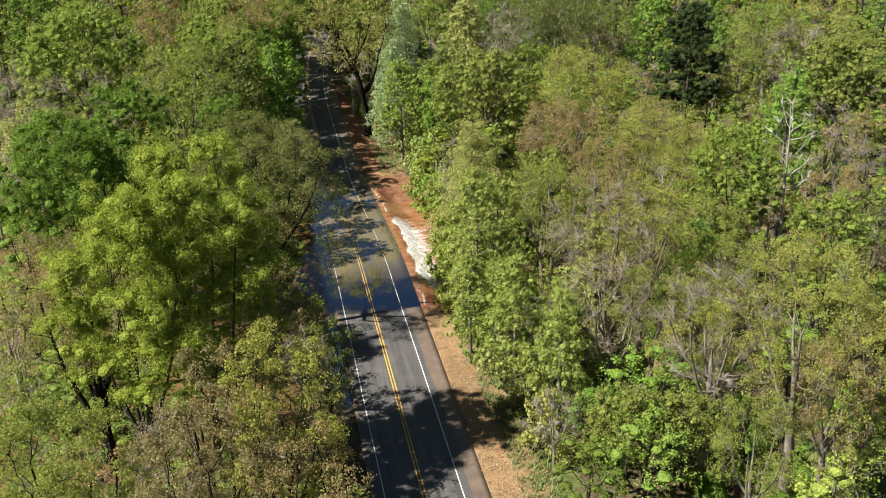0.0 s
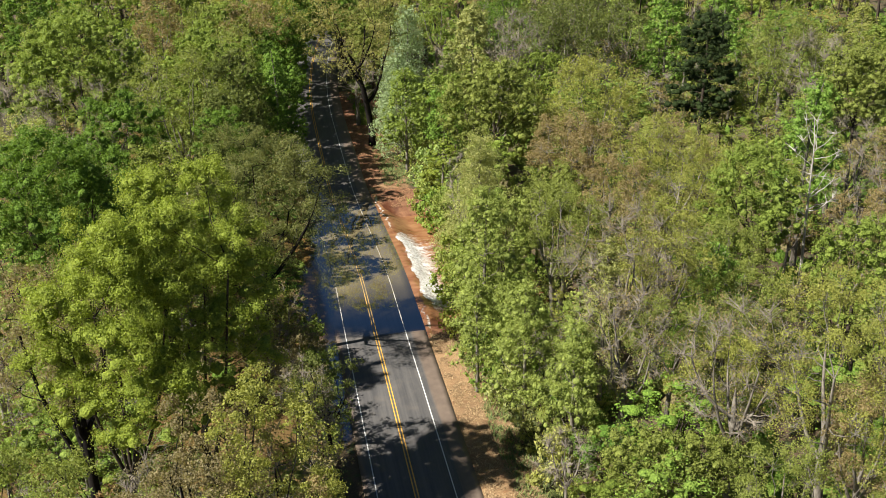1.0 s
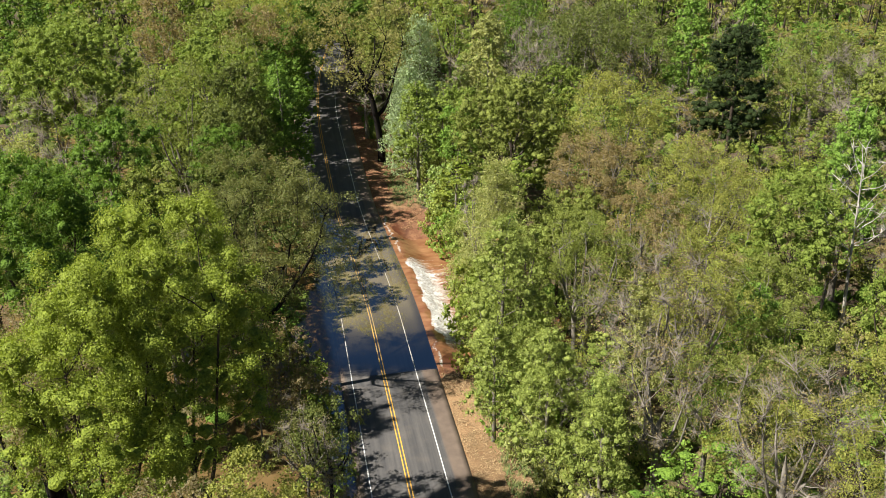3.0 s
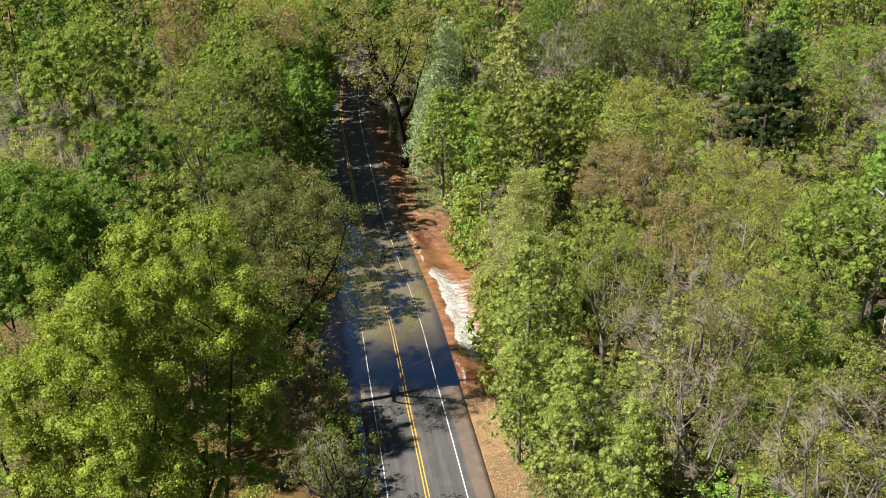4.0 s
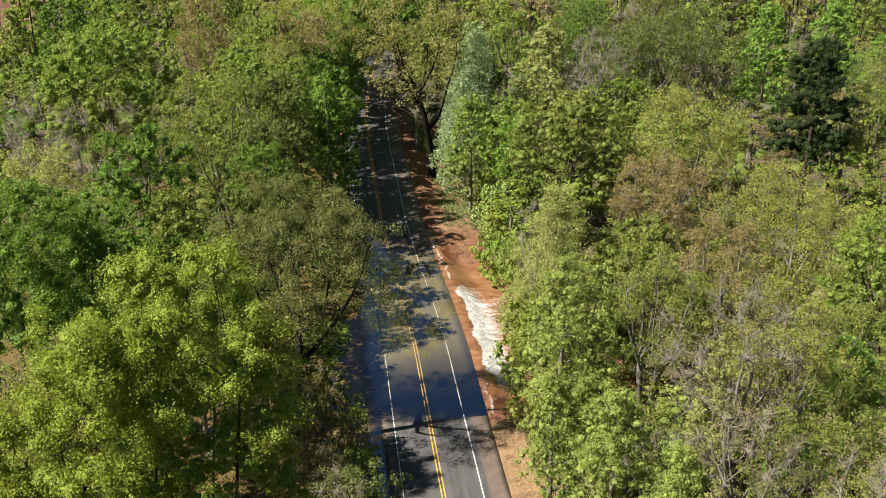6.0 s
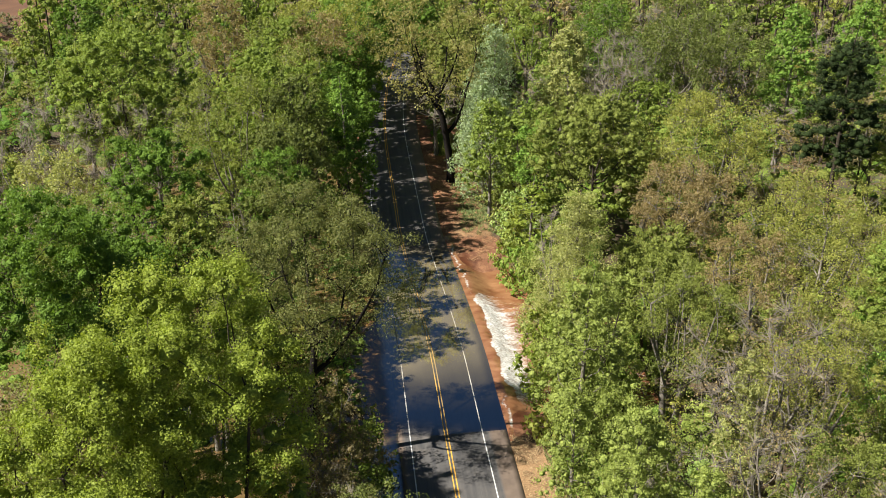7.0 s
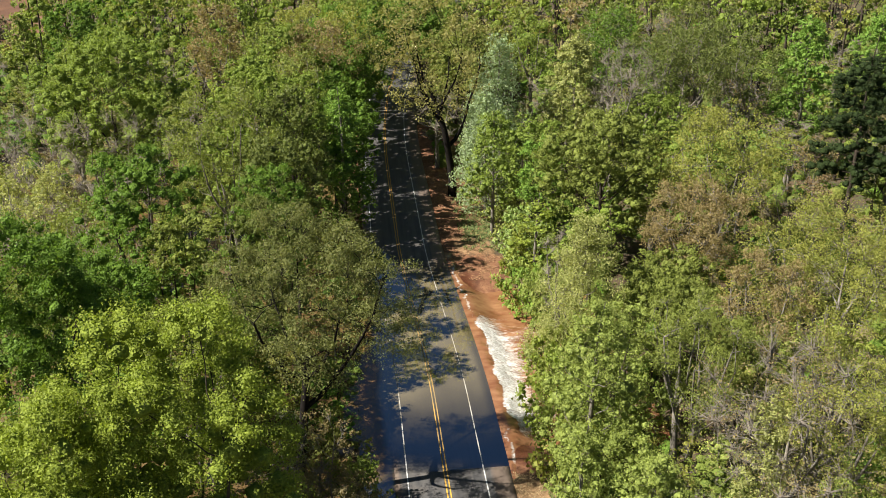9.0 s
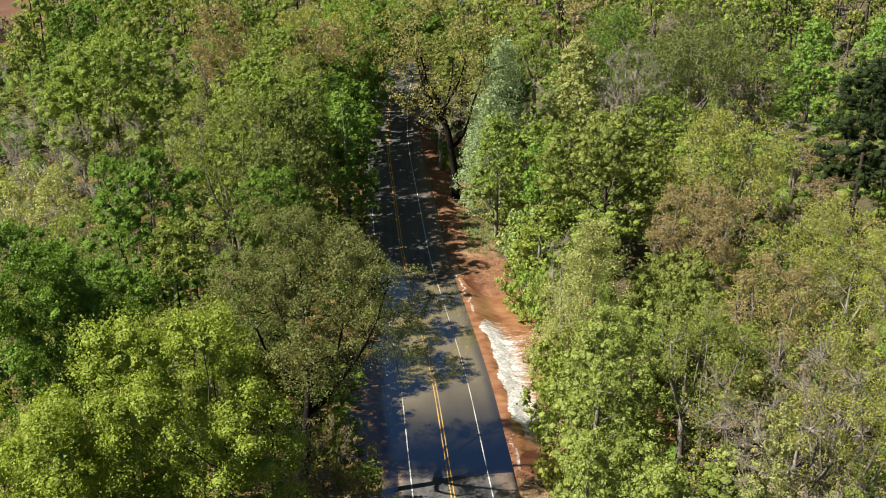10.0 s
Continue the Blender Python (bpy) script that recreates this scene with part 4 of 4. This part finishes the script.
for x, y, h, r in ((61, 25, 11, 4.2), (66, 33, 12, 4.4), (64, 47, 12, 4.4), (71, 42, 13, 4.6), (58, 45, 12, 4.2), (73, 52, 13, 4.6), (67, 57, 12, 4.4), (80, 55, 14, 4.6),
                   (57, 30, 10, 4.0), (53, 15, 10, 4.0), (58, 18, 11, 4.0), (47, 8, 10, 3.8), (45, 14, 10, 3.8)):
    form, tint = rng_place.choice([("wild", "olive"), ("oak", "olive"), ("bare", "grey"), ("wild", "gold"), ("wild", "rust")])
    grow(form, tint, x, y, h, r, detail=LOW)
for x, y, h, r in ((15.5, 14, 8, 3.4), (16.8, 19, 9, 3.4), (17.2, 9, 9, 3.2), (15.0, 25, 8, 3.0), (18.5, 14, 9, 3.2), (17.5, 33, 10, 3.4), (21, 17, 9, 3.4)):
    form, tint = rng_place.choice([("wild", "olive"), ("oak", "leaf"), ("wild", "gold"), ("poplar", "spring")])
    grow(form, tint, x, y, h, r, detail=YOUNG)
fill(34, 112, 150, 10, 15, 0.50, MIXED, 4.2, 5.6)
undergrowth(14, -30, 60)


def understory(count):
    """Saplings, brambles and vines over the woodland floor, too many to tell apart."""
    rng = np.random.default_rng(31)
    nests = rng.uniform((-80, -34), (150, 215), (count, 2))
    u = nests[:, 0] - centre(nests[:, 1])
    keep = ((u > np.where(nests[:, 1] < 104, 14.5, 8.0)) | (u < np.where((nests[:, 1] > 5) & (nests[:, 1] < 70), -16.0, -9.5)))
    keep &= (nests[:, 0] < 0.62 * (nests[:, 1] + 84)) & (nests[:, 0] > -24 - 0.34 * (nests[:, 1] + 50))
    nests = nests[keep]
    high = rng.uniform(0.8, 3.4, len(nests))
    spread = np.stack([1.0 + 0.38 * high, 1.0 + 0.38 * high, high], 1)
    # Dusky and deep tints put the shade of crown gaps into the colour
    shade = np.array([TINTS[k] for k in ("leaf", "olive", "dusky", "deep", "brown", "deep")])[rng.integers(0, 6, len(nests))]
    which = np.repeat(np.arange(len(nests)), 24)
    d = rng.normal(size=(len(which), 3))
    d /= np.linalg.norm(d, axis=1, keepdims=True)
    d[:, 2] = abs(d[:, 2])
    p = d * spread[which] * rng.uniform(0.65, 1.1, (len(which), 1))
    x, y = nests[which, 0] + p[:, 0], nests[which, 1] + p[:, 1]
    at = np.stack([x, y, ground_height(x, y) + 0.12 + p[:, 2]], 1)
    foot = np.stack([nests[:, 0], nests[:, 1], ground_height(nests[:, 0], nests[:, 1])], 1)
    me = crown_mesh(leaf_arrays(at, d + rng.normal(0, 0.5, d.shape), 0.36, rng, 0.85), clump_arrays(foot, 0.85 * spread, rng), LEAF_FAR, INNER_FAR)
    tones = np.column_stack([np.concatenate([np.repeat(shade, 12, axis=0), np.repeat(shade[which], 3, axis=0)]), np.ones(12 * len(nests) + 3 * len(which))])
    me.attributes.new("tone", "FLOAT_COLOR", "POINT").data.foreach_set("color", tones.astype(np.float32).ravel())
    me.name = "understory"
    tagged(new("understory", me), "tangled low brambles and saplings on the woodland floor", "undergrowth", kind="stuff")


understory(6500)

# ---------------------------------------------------------------- far woods
def far_woods():
    """The woods beyond, one joined mass: wood and leaves, each tree with its own tone."""
    rng = np.random.default_rng(77)
    kit = {f: [tree_arrays(f, 20, r, 300 + i, FAR, leafy=1.0, small=0.68) for i in range(2)] for f, r in (("oak", 5.5), ("wild", 5.5), ("bare", 5.0), ("poplar", 4.6))}
    spots, wood, leaf, tone, mass, mass_tone = [], [], [], [], [], []
    for _ in range(9000):
        y = rng.uniform(140, 262)
        x = rng.uniform(-16 - 0.33 * (y + 48), 0.65 * (y + 80))
        if x < -72 - 0.16 * (y - 190) or any((x - a) ** 2 + (y - b) ** 2 < 76 for a, b in spots):
            continue
        if abs(x - float(centre(y))) < 4.2:
            continue
        spots.append((x, y))
    for x, y in spots:
        form, tint = MIXED[rng.integers(len(MIXED))]
        (wv, wf), _, (lv, lf), masses, _ = kit[form][rng.integers(2)]
        a, s = rng.uniform(0, 6.28), rng.uniform(0.85, 1.2)
        turn = np.array([[np.cos(a), -np.sin(a), 0], [np.sin(a), np.cos(a), 0], [0, 0, 1]]) * s
        wood.append((wv @ turn.T + [x, y, 0], wf))
        leaf.append((lv @ turn.T + [x, y, 0], lf))
        own = [*(np.array(TINTS[tint]) * rng.uniform(0.85, 1.15)), 1.0]
        tone.append(np.tile(own, (len(lv), 1)))
        if masses:
            mass.append((masses[0] @ turn.T + [x, y, 0], masses[1]))
            mass_tone.append(np.tile(own, (len(masses[0]), 1)))

    def join(parts):
        step = np.cumsum([0] + [len(v) for v, _ in parts[:-1]])
        return np.concatenate([v for v, _ in parts]), np.concatenate([f + k for k, (_, f) in zip(step, parts)])

    woods = tagged(new("far_woods"), "distant mixed spring woods of olive, green and rust crowns", "woods", kind="stuff")
    trunks = tagged(new("trunk", mesh_of("trunk", *join(wood), BARK_DARK)), kind="stuff")
    me = crown_mesh(join(leaf), join(mass), LEAF_FAR, INNER_FAR)
    me.attributes.new("tone", "FLOAT_COLOR", "POINT").data.foreach_set("color", np.concatenate(mass_tone + tone).astype(np.float32).ravel())
    crowns = tagged(new("crown", me), kind="stuff")
    trunks.parent = crowns.parent = woods


far_woods()
for _ in range(14):
    y = rng_place.uniform(140, 215)
    x = -60 - 0.30 * (y - 131) - rng_place.uniform(0, 30)
    model, _, _ = rng_place.choice(MODELS[("shrub", MIDDLE)])
    s = rng_place.uniform(0.9, 1.9)
    stand(model, "shrub", x, y, 0.0, rng_place.choice(["pale", "spring", "grey"]), rng_place.uniform(0, 360), s, s, "beside a bare brown field")
for _ in range(14):
    y = rng_place.uniform(140, 215)
    x = -60 - 0.30 * (y - 131) - rng_place.uniform(0, 30)
    model, _, _ = rng_place.choice(MODELS[("shrub", MIDDLE)])
    s = rng_place.uniform(0.9, 1.9)
    stand(model, "shrub", x, y, 0.0, rng_place.choice(["pale", "spring", "grey"]), rng_place.uniform(0, 360), s, s, "beside a bare brown field")


# ---------------------------------------------------------------- verge
def tufts(name, label, material, count, u0, u1, y0, y1, size, upright, seed):
    """Loose straw, dead leaves or grass blades over a stretch of verge."""
    rng = np.random.default_rng(seed)
    nests = rng.uniform((u0, y0), (u1, y1), (count // 14, 2))
    which = rng.integers(0, len(nests), count)
    p = nests[which] + rng.normal(0, 0.28, (count, 2))
    p[:, 0] = np.clip(p[:, 0], u0, u1 + 1)
    x = p[:, 0] + centre(p[:, 1])
    z = ground_height(x, p[:, 1]) + 0.04
    c = np.stack([x, p[:, 1], z], 1)
    a = rng.uniform(0, 6.28, count)
    out = np.stack([np.cos(a), np.sin(a), upright * rng.uniform(0.3, 1.5, count)], 1) * (size * rng.uniform(0.5, 1.4, count))[:, None]
    side = np.stack([-np.sin(a), np.cos(a), 0 * a], 1) * size * 0.16
    v = np.stack([c - side, c + side, c + out], 1).reshape(-1, 3)
    tagged(new(name, mesh_of(name, v, np.arange(3 * count).reshape(-1, 3), material, False)), label, "grass", kind="stuff")


tufts("straw_litter", "dry tan straw and dead leaves strewn over the road verge", STRAW, 9000, 5.9, 11.5, -12, 26, 0.30, 0.25, 5)
tufts("grass_tuft", "short green grass tufts at the foot of the woods", GRASS, 6000, 8.6, 12.6, -12, 25, 0.32, 1.2, 6)
tufts("leaf_litter", "brown fallen leaves and twigs on the red clay bank", LITTER, 7000, 5.9, 13.0, 66, 112, 0.32, 0.2, 7)
tufts("bank_grass", "thin green grass on the clay bank", GRASS, 2500, 8.5, 13.5, 74, 92, 0.30, 1.0, 8)

for models in MODELS.values():
    for model, _, _ in models:
        for part_of in list(model.children):
            bpy.data.objects.remove(part_of)
        bpy.data.objects.remove(model)
